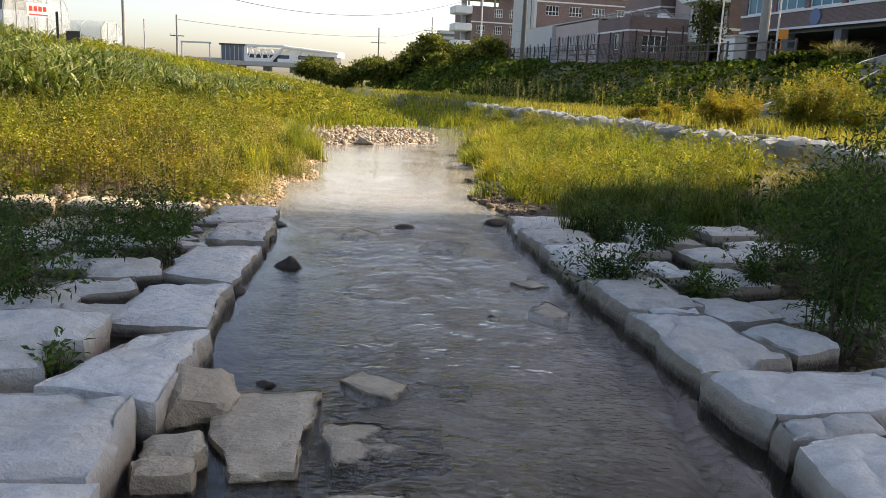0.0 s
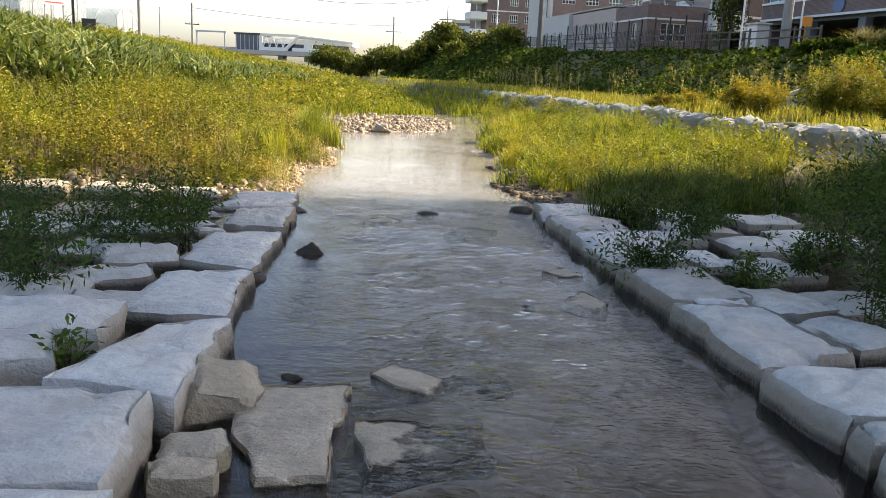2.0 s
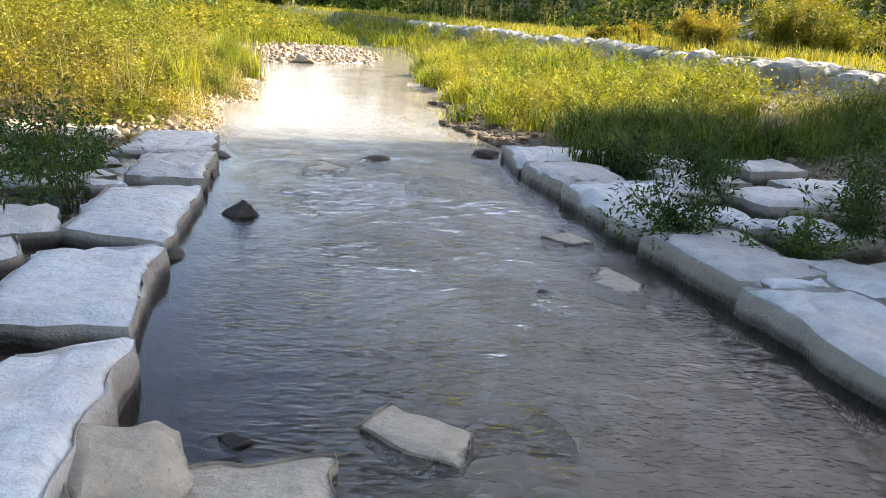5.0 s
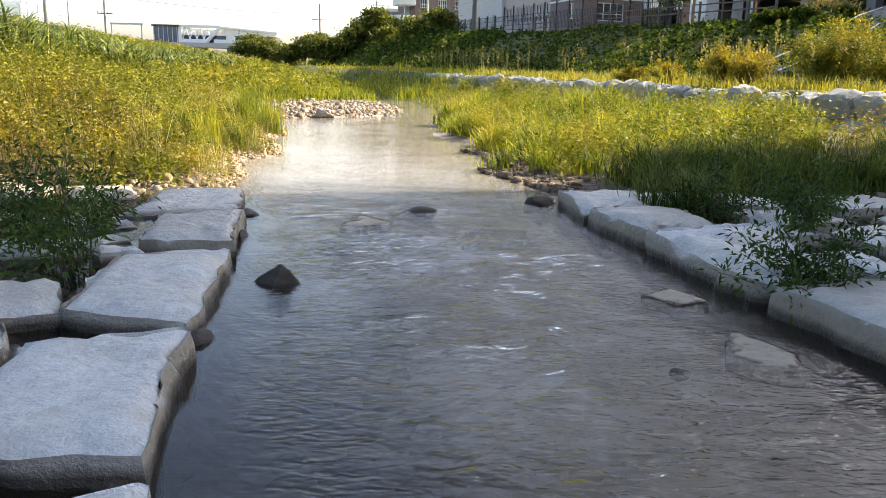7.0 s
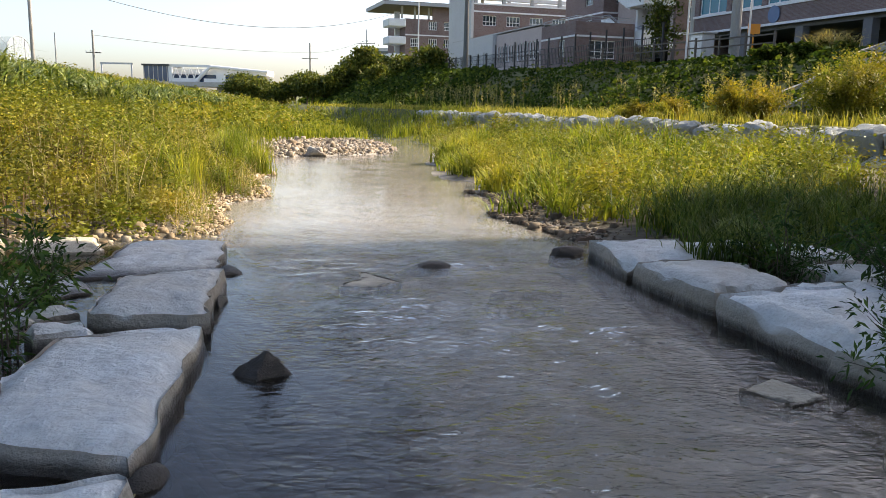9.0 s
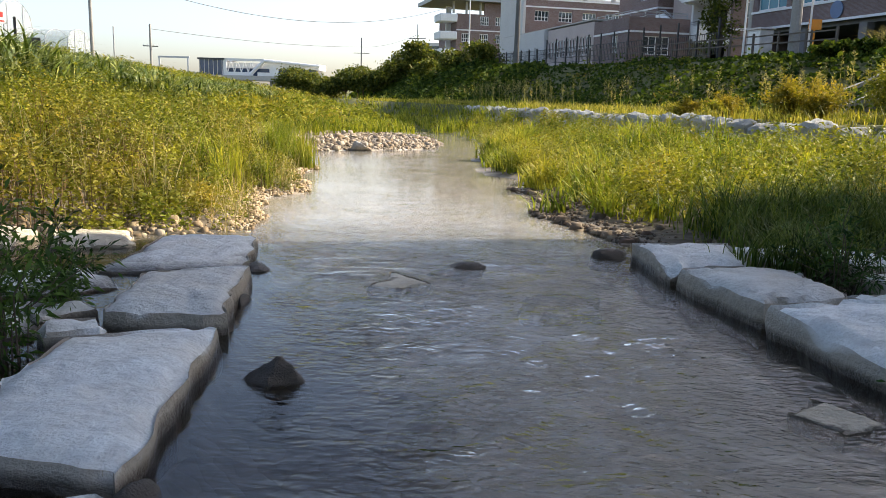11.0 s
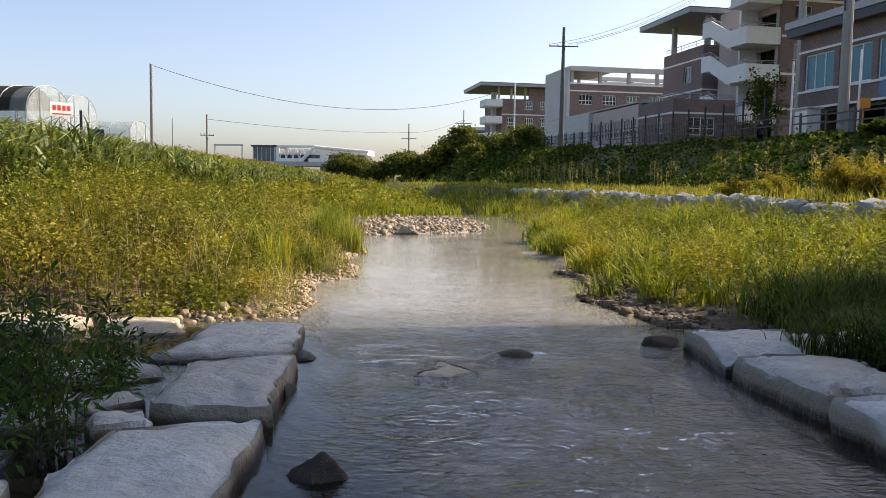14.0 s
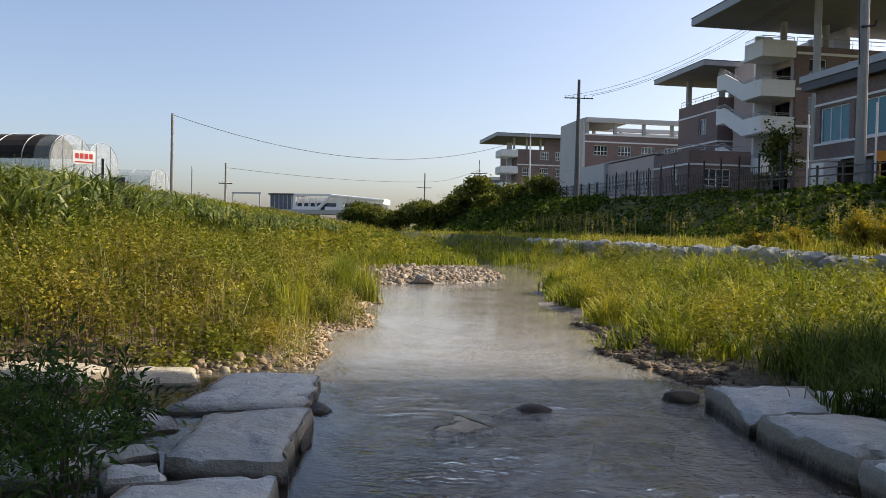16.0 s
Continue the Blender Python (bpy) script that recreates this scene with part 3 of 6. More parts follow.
# ---- stones ----
def stone_bm(seed, corners, h, relief=0.05, bev=0.03, cuts=19, chips=14, corner=1.0, ragged=None):
    """A rough-hewn block on four plan corners: split top, broken flanks, arrises chipped off by crooked planes; its top lies at z = 0."""
    rng = np.random.default_rng(seed)
    bm = bmesh.new()
    bmesh.ops.create_cube(bm, size=2.0)
    bmesh.ops.subdivide_edges(bm, edges=bm.edges[:], cuts=cuts, use_grid_fill=True)
    off = Vector((seed * 3.7, seed * 1.9, seed * 5.1))
    (ax, ay), (bx, by), (cx, cy), (dx, dy) = corners
    ring = [Vector(c) for c in corners]
    size = min((ring[i] - ring[i - 1]).length for i in range(4))
    planes = []
    for i in range(chips):
        e = int(rng.integers(0, 4))
        a, c = ring[e], ring[(e + 1) % 4]
        out = Vector(((c - a).y, -(c - a).x)).normalized()
        turn = rng.normal(0, 0.42)
        out = Vector((out.x * math.cos(turn) - out.y * math.sin(turn), out.x * math.sin(turn) + out.y * math.cos(turn)))
        lift = rng.uniform(0.25, 1.15)
        nrm = Vector((out.x * math.cos(lift), out.y * math.cos(lift), math.sin(lift)))
        at = a.lerp(c, rng.uniform(-0.02, 1.02))
        planes.append((nrm, nrm.dot(Vector((at.x, at.y, 0))) - size * rng.uniform(0.006, 0.032), at, size * rng.uniform(0.08, 0.24)))
    for a in ring:
        out = a.normalized()
        nrm = Vector((out.x, out.y, rng.uniform(0.0, 0.35))).normalized()
        planes.append((nrm, nrm.dot(Vector((a.x, a.y, 0))) - size * rng.uniform(0.015, 0.06) * corner, a, size * 0.1 * corner))
    for v in bm.verts:
        x, y, z = v.co
        edge = max(abs(x), abs(y))
        k = 1 - bev * max(0.0, (z - 0.55) / 0.45) ** 2 + 0.05 * min(0.0, z)
        s, t = (x * k + 1) / 2, (y * k + 1) / 2
        p = Vector((ax * (1 - s) * (1 - t) + bx * s * (1 - t) + cx * s * t + dx * (1 - s) * t,
                    ay * (1 - s) * (1 - t) + by * s * (1 - t) + cy * s * t + dy * (1 - s) * t, (z - 1) * h / 2))
        q = Vector((p.x, p.y, p.z * 0.6))
        big, mid, fine = noise.noise(q * 1.7 + off), noise.noise(q * 4.6 + off), noise.noise(q * 15 + off)
        if edge > 0.98:
            p += Vector((x * (abs(x) > 0.98), y * (abs(y) > 0.98), 0)) * (relief if ragged is None else ragged) * (0.8 * big + 0.75 * mid)
        if z > 0.98 and edge > 0.72:
            p.z -= (0.7 * relief + 0.006) * ((edge - 0.72) / 0.28) ** 2
        if z > 0.9:
            p.z += relief * (0.55 * big + 0.3 * mid - 0.45 * max(0.0, 0.12 - abs(noise.noise(q * 2.4 - off))) / 0.12 * (edge < 0.97))
        rough = 0.16 * size * noise.noise(q * 3.1 - off) + 0.03 * size * noise.noise(q * 11 + off)
        for nrm, d, at, reach in planes:
            over = nrm.dot(p) - d - 0.12 * rough - 1.1 * max(0.0, (p.xy - at).length - reach)
            if over > 0:
                p -= nrm * over
        p += Vector((x if abs(x) > 0.98 else 0, y if abs(y) > 0.98 else 0, 1.0 if z > 0.98 else 0)) * relief * 0.17 * fine
        v.co = p
    return bm


def rock_bm(seed, lx, ly, h):
    """A broken lump: a ball cut by crooked planes and roughened; its top lies at z = 0."""
    rng = np.random.default_rng(seed)
    bm = bmesh.new()
    bmesh.ops.create_icosphere(bm, subdivisions=3, radius=1.0)
    off = Vector((seed * 2.3, seed * 4.1, seed * 1.3))
    cuts = [Vector((*unit(rng.normal(size=3)),)) for _ in range(9)]
    depth = rng.uniform(0.42, 0.78, 9)
    for v in bm.verts:
        p = v.co.copy()
        for nrm, d in zip(cuts, depth):
            over = nrm.dot(p) - d
            if over > 0:
                p -= nrm * over
        p *= 1.12 + 0.10 * noise.noise(p * 1.6 + off) + 0.05 * noise.noise(p * 5 + off) + 0.03 * noise.noise(p * 14 + off)
        v.co = Vector((p.x * lx * 0.58, p.y * ly * 0.58, p.z * h * 0.55 - h * 0.45))
    return bm


def peak_bm(seed, lx, ly, h):
    """A pointed rock: a crooked five-sided pyramid with worn edges, its tip off centre at z = 0."""
    bm = bmesh.new()
    bmesh.ops.create_icosphere(bm, subdivisions=4, radius=1.0)
    off = Vector((seed * 2.3, seed * 4.1, seed * 1.3))
    sides = [Vector((math.cos(a), math.sin(a))) for a in (0.3, 1.6, 2.5, 3.9, 5.2)]
    for v in bm.verts:
        t = (v.co.z + 1) / 2
        flat = Vector((v.co.x, v.co.y))
        flat = flat.normalized() if flat.length > 1e-4 else Vector((0, 0))
        reach = 0.55 / max(0.4, max(flat.dot(k) for k in sides)) if flat.length else 0
        r = reach * min(1.0, (1.02 - t) * 1.5) ** 0.85 * min(1.0, 6 * t + 0.3)
        q = Vector((flat.x * r * lx + 0.16 * lx * t, flat.y * r * ly, (t - 1) * h))
        v.co = q * (1 + 0.05 * noise.noise(q * 14 + off)) + Vector((0, 0, 0.05 * h * noise.noise(q * 25 + off)))
    return bm


def unit(a):
    return a / np.maximum(np.linalg.norm(a, axis=-1, keepdims=True), 1e-6)


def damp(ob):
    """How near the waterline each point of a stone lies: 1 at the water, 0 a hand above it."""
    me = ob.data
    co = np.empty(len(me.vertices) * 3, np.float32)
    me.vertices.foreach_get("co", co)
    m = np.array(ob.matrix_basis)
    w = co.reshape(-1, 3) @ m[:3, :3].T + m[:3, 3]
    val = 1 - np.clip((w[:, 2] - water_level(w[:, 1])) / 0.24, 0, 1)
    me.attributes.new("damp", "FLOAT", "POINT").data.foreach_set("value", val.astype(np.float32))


def stone(name, x, y, lx, ly, h, rot, top, seed, label, mat=None, group="stones lining the stream", taper=0.0, skew=0.0, tilt=(0, 0), lump=True, peak=False, **kw):
    c = [(sx * lx / 2 * (1 + taper * sy) + skew * sy * lx / 2, sy * ly / 2) for sx, sy in ((-1, -1), (1, -1), (1, 1), (-1, 1))]
    bm = peak_bm(seed, lx, ly, h) if peak else rock_bm(seed, lx, ly, h) if name == "rock" and lump else stone_bm(seed, c, h, **kw)
    ob = part(name, bm, mat or M_STONE, smooth=32)
    ob.matrix_basis = pose(x, y, top, tilt[0], tilt[1], rot)
    damp(ob)
    return tagged(ob, label, "stone", group)


def block(corners, h, top, seed, label, gap=0.985, **kw):
    x, y = sum(c[0] for c in corners) / 4, sum(c[1] for c in corners) / 4
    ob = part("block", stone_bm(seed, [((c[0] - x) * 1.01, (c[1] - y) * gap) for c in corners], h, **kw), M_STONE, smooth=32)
    ob.matrix_basis = pose(x, y, top, 1.6 * math.sin(3.7 * seed), 1.6 * math.cos(2.3 * seed))
    damp(ob)
    return tagged(ob, label, "stone", "stones lining the stream")


EDGE = "large pale grey granite block beside the stream"
LEFT_ROW = [  # near left, near right, far right, far left; height; top
    (((-1.75, 1.15), (-0.48, 1.30), (-0.66, 2.32), (-1.72, 2.20)), 0.75, 0.31),
    (((-1.78, 2.20), (-0.74, 2.38), (-0.92, 3.12), (-1.60, 3.06)), 0.70, 0.285),
    (((-1.46, 3.24), (-0.84, 3.17), (-1.03, 4.36), (-1.36, 4.16)), 0.60, 0.228),
    (((-1.84, 4.66), (-1.16, 4.66), (-1.36, 5.76), (-1.98, 5.56)), 0.55, 0.113),
    (((-2.10, 6.10), (-1.42, 5.94), (-1.66, 7.50), (-2.26, 7.24)), 0.50, 0.07),
    (((-2.28, 7.64), (-1.68, 7.66), (-1.90, 8.86), (-2.46, 8.54)), 0.50, 0.072),
    (((-3.00, 9.00), (-2.04, 9.18), (-2.26, 10.36), (-3.08, 10.36)), 0.50, -0.026),
]
for i, (c, h, top) in enumerate(LEFT_ROW):
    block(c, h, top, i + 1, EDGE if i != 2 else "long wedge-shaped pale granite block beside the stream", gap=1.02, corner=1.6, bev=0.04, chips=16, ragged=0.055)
RIGHT_ROW = [
    (((2.02, 2.10), (3.20, 2.30), (3.00, 3.46), (2.07, 3.30)), 0.70, 0.22),
    (((2.06, 3.33), (2.60, 3.48), (2.62, 3.72), (2.05, 3.52)), 0.60, 0.20),
    (((2.03, 3.55), (3.05, 3.90), (2.92, 4.40), (1.85, 4.24)), 0.62, 0.205),
    (((1.90, 4.30), (2.60, 4.76), (2.30, 5.60), (1.66, 5.50)), 0.56, 0.145),
    (((1.70, 5.58), (2.30, 5.86), (2.18, 6.92), (1.41, 6.62)), 0.50, 0.132),
    (((1.44, 6.76), (2.10, 7.10), (1.98, 8.30), (1.13, 8.14)), 0.50, 0.12),
    (((1.18, 8.24), (1.84, 8.62), (1.76, 9.46), (0.92, 9.26)), 0.46, 0.07),
    (((0.92, 9.32), (1.50, 9.52), (1.66, 10.48), (0.82, 10.28)), 0.46, 0.055),
]
for i, (c, h, top) in enumerate(RIGHT_ROW):
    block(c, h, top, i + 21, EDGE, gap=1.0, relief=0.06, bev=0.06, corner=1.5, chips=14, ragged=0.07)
FLAGS_UPPER = [
    (-2.47, 6.22, 0.62, 0.56, 0.4, 28, 0.08),
    (-2.02, 4.1, 0.8, 0.52, 0.45, 10, 0.24),
    (-2.02, 3.52, 0.78, 0.55, 0.45, 30, 0.25),
    (-2.52, 2.9, 0.9, 0.7, 0.45, 12, 0.27),
    (-2.37, 7.5, 0.28, 0.34, 0.3, 30, 0.03),
    (-2.62, 7.86, 0.34, 0.26, 0.3, 50, -0.0),
    (-2.68, 5.18, 0.7, 0.6, 0.4, 20, 0.082),
    (-2.99, 6.49, 0.6, 0.6, 0.4, 5, 0.05),
    (-3.62, 10.25, 0.62, 0.6, 0.4, 24, -0.04),
    (-4.55, 10.0, 0.9, 0.62, 0.4, 8, -0.01),
    (-5.65, 9.75, 0.95, 0.6, 0.4, 26, 0.01),
    (-3.15, 8.59, 0.8, 0.6, 0.3, 40, -0.026),
    (-4.03, 8.43, 1.0, 0.8, 0.3, 10, 0.006),
]
FLAGS_LOWER = [
    (-3.1, 7.62, 0.9, 0.7, 0.3, 25, -0.01),
    (-4.15, 7.37, 1.1, 0.9, 0.3, 0, 0.019),
    (-2.0, 4.85, 0.62, 0.5, 0.4, 12, 0.1),
    (-2.6, 4.35, 0.6, 0.7, 0.4, 5, 0.14),
    (-2.4, 5.6, 0.6, 0.45, 0.35, 20, 0.081),
    (-3.2, 4.6, 0.6, 0.6, 0.4, 15, 0.12),
    (2.3, 7.3, 0.36, 0.55, 0.4, 22, 0.10),
    (2.52, 6.03, 0.55, 0.75, 0.35, 24, 0.09),
    (2.69, 5.18, 0.45, 0.5, 0.35, 35, 0.122),
    (2.62, 9.1, 0.85, 0.55, 0.35, 15, 0.06),
    (2.2, 8.5, 0.6, 0.6, 0.35, 20, 0.07),
    (2.5, 9.95, 0.55, 0.6, 0.35, 5, 0.05),
    (3.6, 10.0, 0.8, 0.6, 0.35, 18, 0.06),
]
FLAGS_OPPOSITE = [
    (3.1, 8.35, 0.8, 0.8, 0.35, 12, 0.06),
    (2.81, 7.12, 0.7, 0.7, 0.35, 30, 0.088),
    (3.17, 6.12, 0.8, 0.7, 0.35, 15, 0.082),
    (2.95, 4.38, 0.3, 0.26, 0.35, 15, 0.16),
    (3.2, 4.3, 0.28, 0.3, 0.35, 40, 0.16),
    (3.3, 3.6, 0.7, 0.7, 0.4, 20, 0.2),
    (2.05, 5.67, 0.42, 0.16, 0.3, 12, 0.133),
    (1.95, 10.1, 0.6, 0.6, 0.35, 20, 0.04),
    (3.85, 8.9, 0.9, 0.8, 0.35, 12, 0.06),
]
for i, (x, y, lx, ly, h, rot, top) in enumerate(FLAGS_UPPER + FLAGS_LOWER + FLAGS_OPPOSITE):
    stone("flagstone", x, y, lx, ly, h, rot, top, i + 51, "flat pale granite flagstone set behind the edge blocks", M_SLAB if i in (8, 9, 10, 12) else None, group="flagstones beside the stream", cuts=11, relief=0.05, tilt=(random.uniform(-2.5, 2.5), random.uniform(-2.5, 2.5)))

def slab(corners, h, top, seed, label, tilt=(0, 0), **kw):
    x, y = sum(c[0] for c in corners) / 4, sum(c[1] for c in corners) / 4
    ob = part("slab", stone_bm(seed, [(c[0] - x, c[1] - y) for c in corners], h, ragged=0.085, **kw), M_SLAB, smooth=32)
    ob.matrix_basis = pose(x, y, top, tilt[0], tilt[1])
    damp(ob)
    return tagged(ob, label, "stone", "slabs in the water")


THIN = "buff flat slab just breaking the water"
slab(((-0.40, 2.86), (-0.13, 2.93), (-0.25, 3.87), (-0.84, 3.70)), 0.22, 0.048, 101, "buff flat slab lying in shallow water", relief=0.022, bev=0.02, cuts=25, chips=18)
slab(((-0.03, 3.05), (0.50, 3.20), (0.47, 3.68), (-0.12, 3.50)), 0.16, 0.008, 102, "buff flat slab tilted half under a film of water", (0, 3.6), relief=0.022, bev=0.015, cuts=25, chips=8, corner=0.6)
slab(((-0.19, 4.08), (0.17, 3.88), (0.24, 4.10), (-0.08, 4.28)), 0.08, 0.016, 103, THIN, (0, 1.5), relief=0.016, bev=0.015, chips=8)
slab(((0.17, 3.97), (0.58, 4.00), (0.54, 4.30), (0.22, 4.26)), 0.08, -0.036, 109, "buff flat slab under a film of water", relief=0.016, bev=0.015, chips=8)
slab(((-0.04, 2.60), (0.40, 2.58), (0.32, 2.86), (0.04, 2.83)), 0.08, 0.02, 104, THIN, relief=0.02, bev=0.015, chips=8)
slab(((0.82, 6.92), (0.99, 6.72), (1.19, 6.85), (1.03, 7.08)), 0.08, -0.047, 105, THIN, relief=0.014, bev=0.015, chips=8)
slab(((0.95, 5.92), (1.24, 5.76), (1.30, 5.96), (1.13, 6.27)), 0.08, -0.030, 106, THIN, relief=0.014, bev=0.015, chips=8)
slab(((-0.12, 8.40), (0.34, 8.46), (0.40, 9.00), (-0.08, 8.92)), 0.08, -0.098, 107, "buff flat slab awash in the stream", relief=0.014, bev=0.015, chips=8)
slab(((-1.12, 8.98), (-0.94, 8.93), (-0.74, 9.10), (-1.01, 9.42)), 0.08, -0.084, 108, "buff flat slab awash in the stream", relief=0.014, bev=0.015, chips=8)
stone("rock", -0.79, 3.60, 0.30, 0.46, 0.40, 24, 0.15, 137, "brown broken boulder leaning beside a slab", M_SLAB, "loose rocks", tilt=(8, 16), lump=False, relief=0.05, bev=0.14, cuts=15, chips=7, corner=2.2, ragged=0.09)
stone("rock", -0.70, 3.02, 0.25, 0.19, 0.26, 14, 0.10, 112, "brown broken rock wedged beside a slab", M_SLAB, "loose rocks", relief=0.03, bev=0.05, cuts=13, lump=False, tilt=(5, -6), ragged=0.08, corner=2.0)
stone("rock", -0.65, 2.82, 0.25, 0.17, 0.26, 12, 0.10, 113, "brown broken rock wedged beside a slab", M_SLAB, "loose rocks", relief=0.03, bev=0.05, cuts=13, lump=False, tilt=(-3, 4), ragged=0.07, corner=2.0)
stone("rock", -1.30, 7.08, 0.31, 0.24, 0.26, 8, 0.04, 114, "dark pointed wet rock standing in the stream", M_DARKROCK, "loose rocks", relief=0.06, bev=0.6, peak=True)
stone("rock", -1.42, 6.0, 0.15, 0.2, 0.2, 10, -0.02, 115, "dark wet rock at a block's foot", M_DARKROCK, "loose rocks", relief=0.03, bev=0.25, cuts=9)
stone("rock", -0.55, 9.75, 0.42, 0.16, 0.16, -3, -0.085, 116, "dark low rock awash on the lip of the riffle", M_DARKROCK, "loose rocks", relief=0.03, bev=0.25, cuts=9)
stone("rock", 0.68, 10.42, 0.32, 0.16, 0.2, 5, -0.07, 117, "dark low rock awash on the lip of the riffle", M_DARKROCK, "loose rocks", relief=0.03, bev=0.25, cuts=9)
stone("rock", -2.04, 9.40, 0.22, 0.30, 0.16, 25, -0.075, 118, "brown wet rock at a block's foot", M_DARKROCK, "loose rocks", relief=0.03, bev=0.25, cuts=9)
stone("rock", -1.82, 8.40, 0.13, 0.2, 0.16, 5, -0.06, 119, "brown wet rock at a block's foot", M_DARKROCK, "loose rocks", relief=0.03, bev=0.25, cuts=9)
stone("rock", 0.36, 13.5, 0.34, 0.2, 0.25, 5, -0.13, 120, "brown wet rock on the pool's edge", M_DARKROCK, "loose rocks", relief=0.03, bev=0.25, cuts=9)
stone("rock", -3.78, 25.8, 0.58, 0.42, 0.5, 25, -0.04, 121, "rounded grey rock on the gravel bar", M_REVET, "loose rocks", relief=0.07, bev=0.3, cuts=8)
stone("rock", -0.57, 3.97, 0.14, 0.06, 0.06, 5, 0.018, 122, "small dark wet stone in the stream", M_DARKROCK, "loose rocks", bev=0.4, cuts=5)
stone("rock", 0.69, 5.70, 0.09, 0.05, 0.05, 20, -0.018, 123, "small dark wet stone in the stream", M_DARKROCK, "loose rocks", bev=0.4, cuts=5)


CHUNK = "broken pale stone lying between the flagstones"
rnd = np.random.default_rng(5)
for i in range(26):
    if i < 16:
        y = rnd.uniform(5.2, 10.8)
        x = float(left_edge(y)) - (0.85 if y > 5.9 else 0.95) - rnd.gamma(1.6, 0.55) - 0.25 * (y > 7)
    else:
        y = rnd.uniform(5.0, 11.0)
        x = float(right_edge(y)) + 0.95 + rnd.gamma(1.6, 0.5)
    d = rnd.uniform(0.12, 0.30)
    stone("rock", x, y, d, d * rnd.uniform(0.6, 0.9), d * 0.8, rnd.uniform(0, 180), float(land(x, y)) + d * 0.3, 400 + i, CHUNK, M_STONE if i % 3 else M_SLAB, "loose rocks", relief=0.04, bev=0.2, cuts=5, chips=8, tilt=(rnd.uniform(-12, 12), rnd.uniform(-12, 12)))


# ---- gravel ----
def pebbles(name, x, y, size, mat, label, sink=0.25):
    """Many small stones, each a squashed, crooked eight-cornered lump."""
    n = len(x)
    base = np.array([(-1, -1, -1), (1, -1, -1), (1, 1, -1), (-1, 1, -1), (-1, -1, 1), (1, -1, 1), (1, 1, 1), (-1, 1, 1)], float) * np.where(np.arange(8)[:, None] < 4, (1, 1, 1), (0.62, 0.62, 1))
    co = base[None] * (1 + RNG.uniform(-0.3, 0.3, (n, 8, 3))) * (size[:, None] * np.stack([RNG.uniform(0.7, 1.2, n), RNG.uniform(0.5, 0.9, n), RNG.uniform(0.35, 0.65, n)], -1))[:, None]
    a = RNG.uniform(0, 6.28, n)
    c, s = np.cos(a)[:, None], np.sin(a)[:, None]
    px, py = co[..., 0] * c - co[..., 1] * s, co[..., 0] * s + co[..., 1] * c
    z = land(x, y) + size * (0.45 - sink)
    co = np.stack([px + x[:, None], py + y[:, None], co[..., 2] + z[:, None]], -1)
    f = np.array([(0, 3, 2, 1), (4, 5, 6, 7), (0, 1, 5, 4), (1, 2, 6, 5), (2, 3, 7, 6), (3, 0, 4, 7)])
    faces = (np.arange(n)[:, None, None] * 8 + f[None]).reshape(-1, 4)
    return tagged(quads(name, co, mat, None, faces), label, "gravel", kind="stuff")


def pebble_material(name, tones):
    mat, n, l, b = material(name, 0.85)
    g = n.new("ShaderNodeNewGeometry")
    c = ramp(n, l, g.outputs["Random Per Island"], [(i / (len(tones) - 1), t) for i, t in enumerate(tones)])
    fine = noise_node(n, l, 40, 3)
    l.new(mixed(n, l, 0.5, c, ramp(n, l, fine, [(0.3, (0.6,) * 3), (0.7, (1.2,) * 3)]), "MULTIPLY"), b.inputs["Base Color"])
    bumped(n, l, b, fine, 0.4, 0.01)
    return mat


M_LITTER = pebble_material("dark_pebble", [(0.06, 0.045, 0.03), (0.13, 0.10, 0.07), (0.24, 0.19, 0.13), (0.10, 0.06, 0.035)])
M_TAN = pebble_material("tan_pebble", [(0.14, 0.10, 0.055), (0.32, 0.24, 0.14), (0.44, 0.35, 0.22), (0.22, 0.15, 0.08), (0.5, 0.43, 0.31)])
M_PEBBLE = pebble_material("pebble", [(0.15, 0.115, 0.075), (0.27, 0.22, 0.155), (0.36, 0.32, 0.26), (0.22, 0.155, 0.09), (0.30, 0.25, 0.19)])
n = 9500
y = RNG.uniform(25.0, 33.5, n)
x = RNG.uniform(-9.8, -1.4, n)
ok = (x < left_edge(y) + 0.3) & (x > -10.2 + 0.1 * (y - 25))
pebbles("gravel_bar", x[ok], y[ok], RNG.gamma(1.5, 0.017, ok.sum()) + 0.013, M_PEBBLE, "bar of pale cobbles at the end of the pool")
n = 7500
y = RNG.uniform(10.6, 25.0, n)
x = left_edge(y) + 0.2 - RNG.gamma(1.5, 0.24, n)
pebbles("shore_gravel", x, y, RNG.gamma(1.5, 0.0075, n) + 0.006, M_TAN, "sunlit tan shore gravel at the pool's edge")
n = 2200
y = RNG.uniform(9.3, 11.2, n)
x = RNG.uniform(-8.0, -2.9, n)
ok = (y > 10.1 + 0.2 * (x + 2.6)) & (y < 11.3 + 0.26 * (x + 2.4) + 0.3)
pebbles("shore_gravel", x[ok], y[ok], RNG.gamma(1.6, 0.012, ok.sum()) + 0.008, M_TAN, "sunlit tan gravel strewn along the bank's foot")
n = 2200
y = 10.6 + 5.5 * RNG.random(n) ** 1.5
x = right_edge(y) - 0.12 + RNG.gamma(1.5, 0.17, n)
pebbles("shore_gravel", x, y, RNG.gamma(1.4, 0.011, n) + 0.006, M_LITTER, "brown shore gravel under the grass")
n = 2600
y = RNG.uniform(2.0, 11.0, n)
side = RNG.random(n) < 0.5
x = np.where(side, left_edge(y) - RNG.uniform(0.7, 4.5, n), right_edge(y) + RNG.uniform(0.6, 3.5, n))
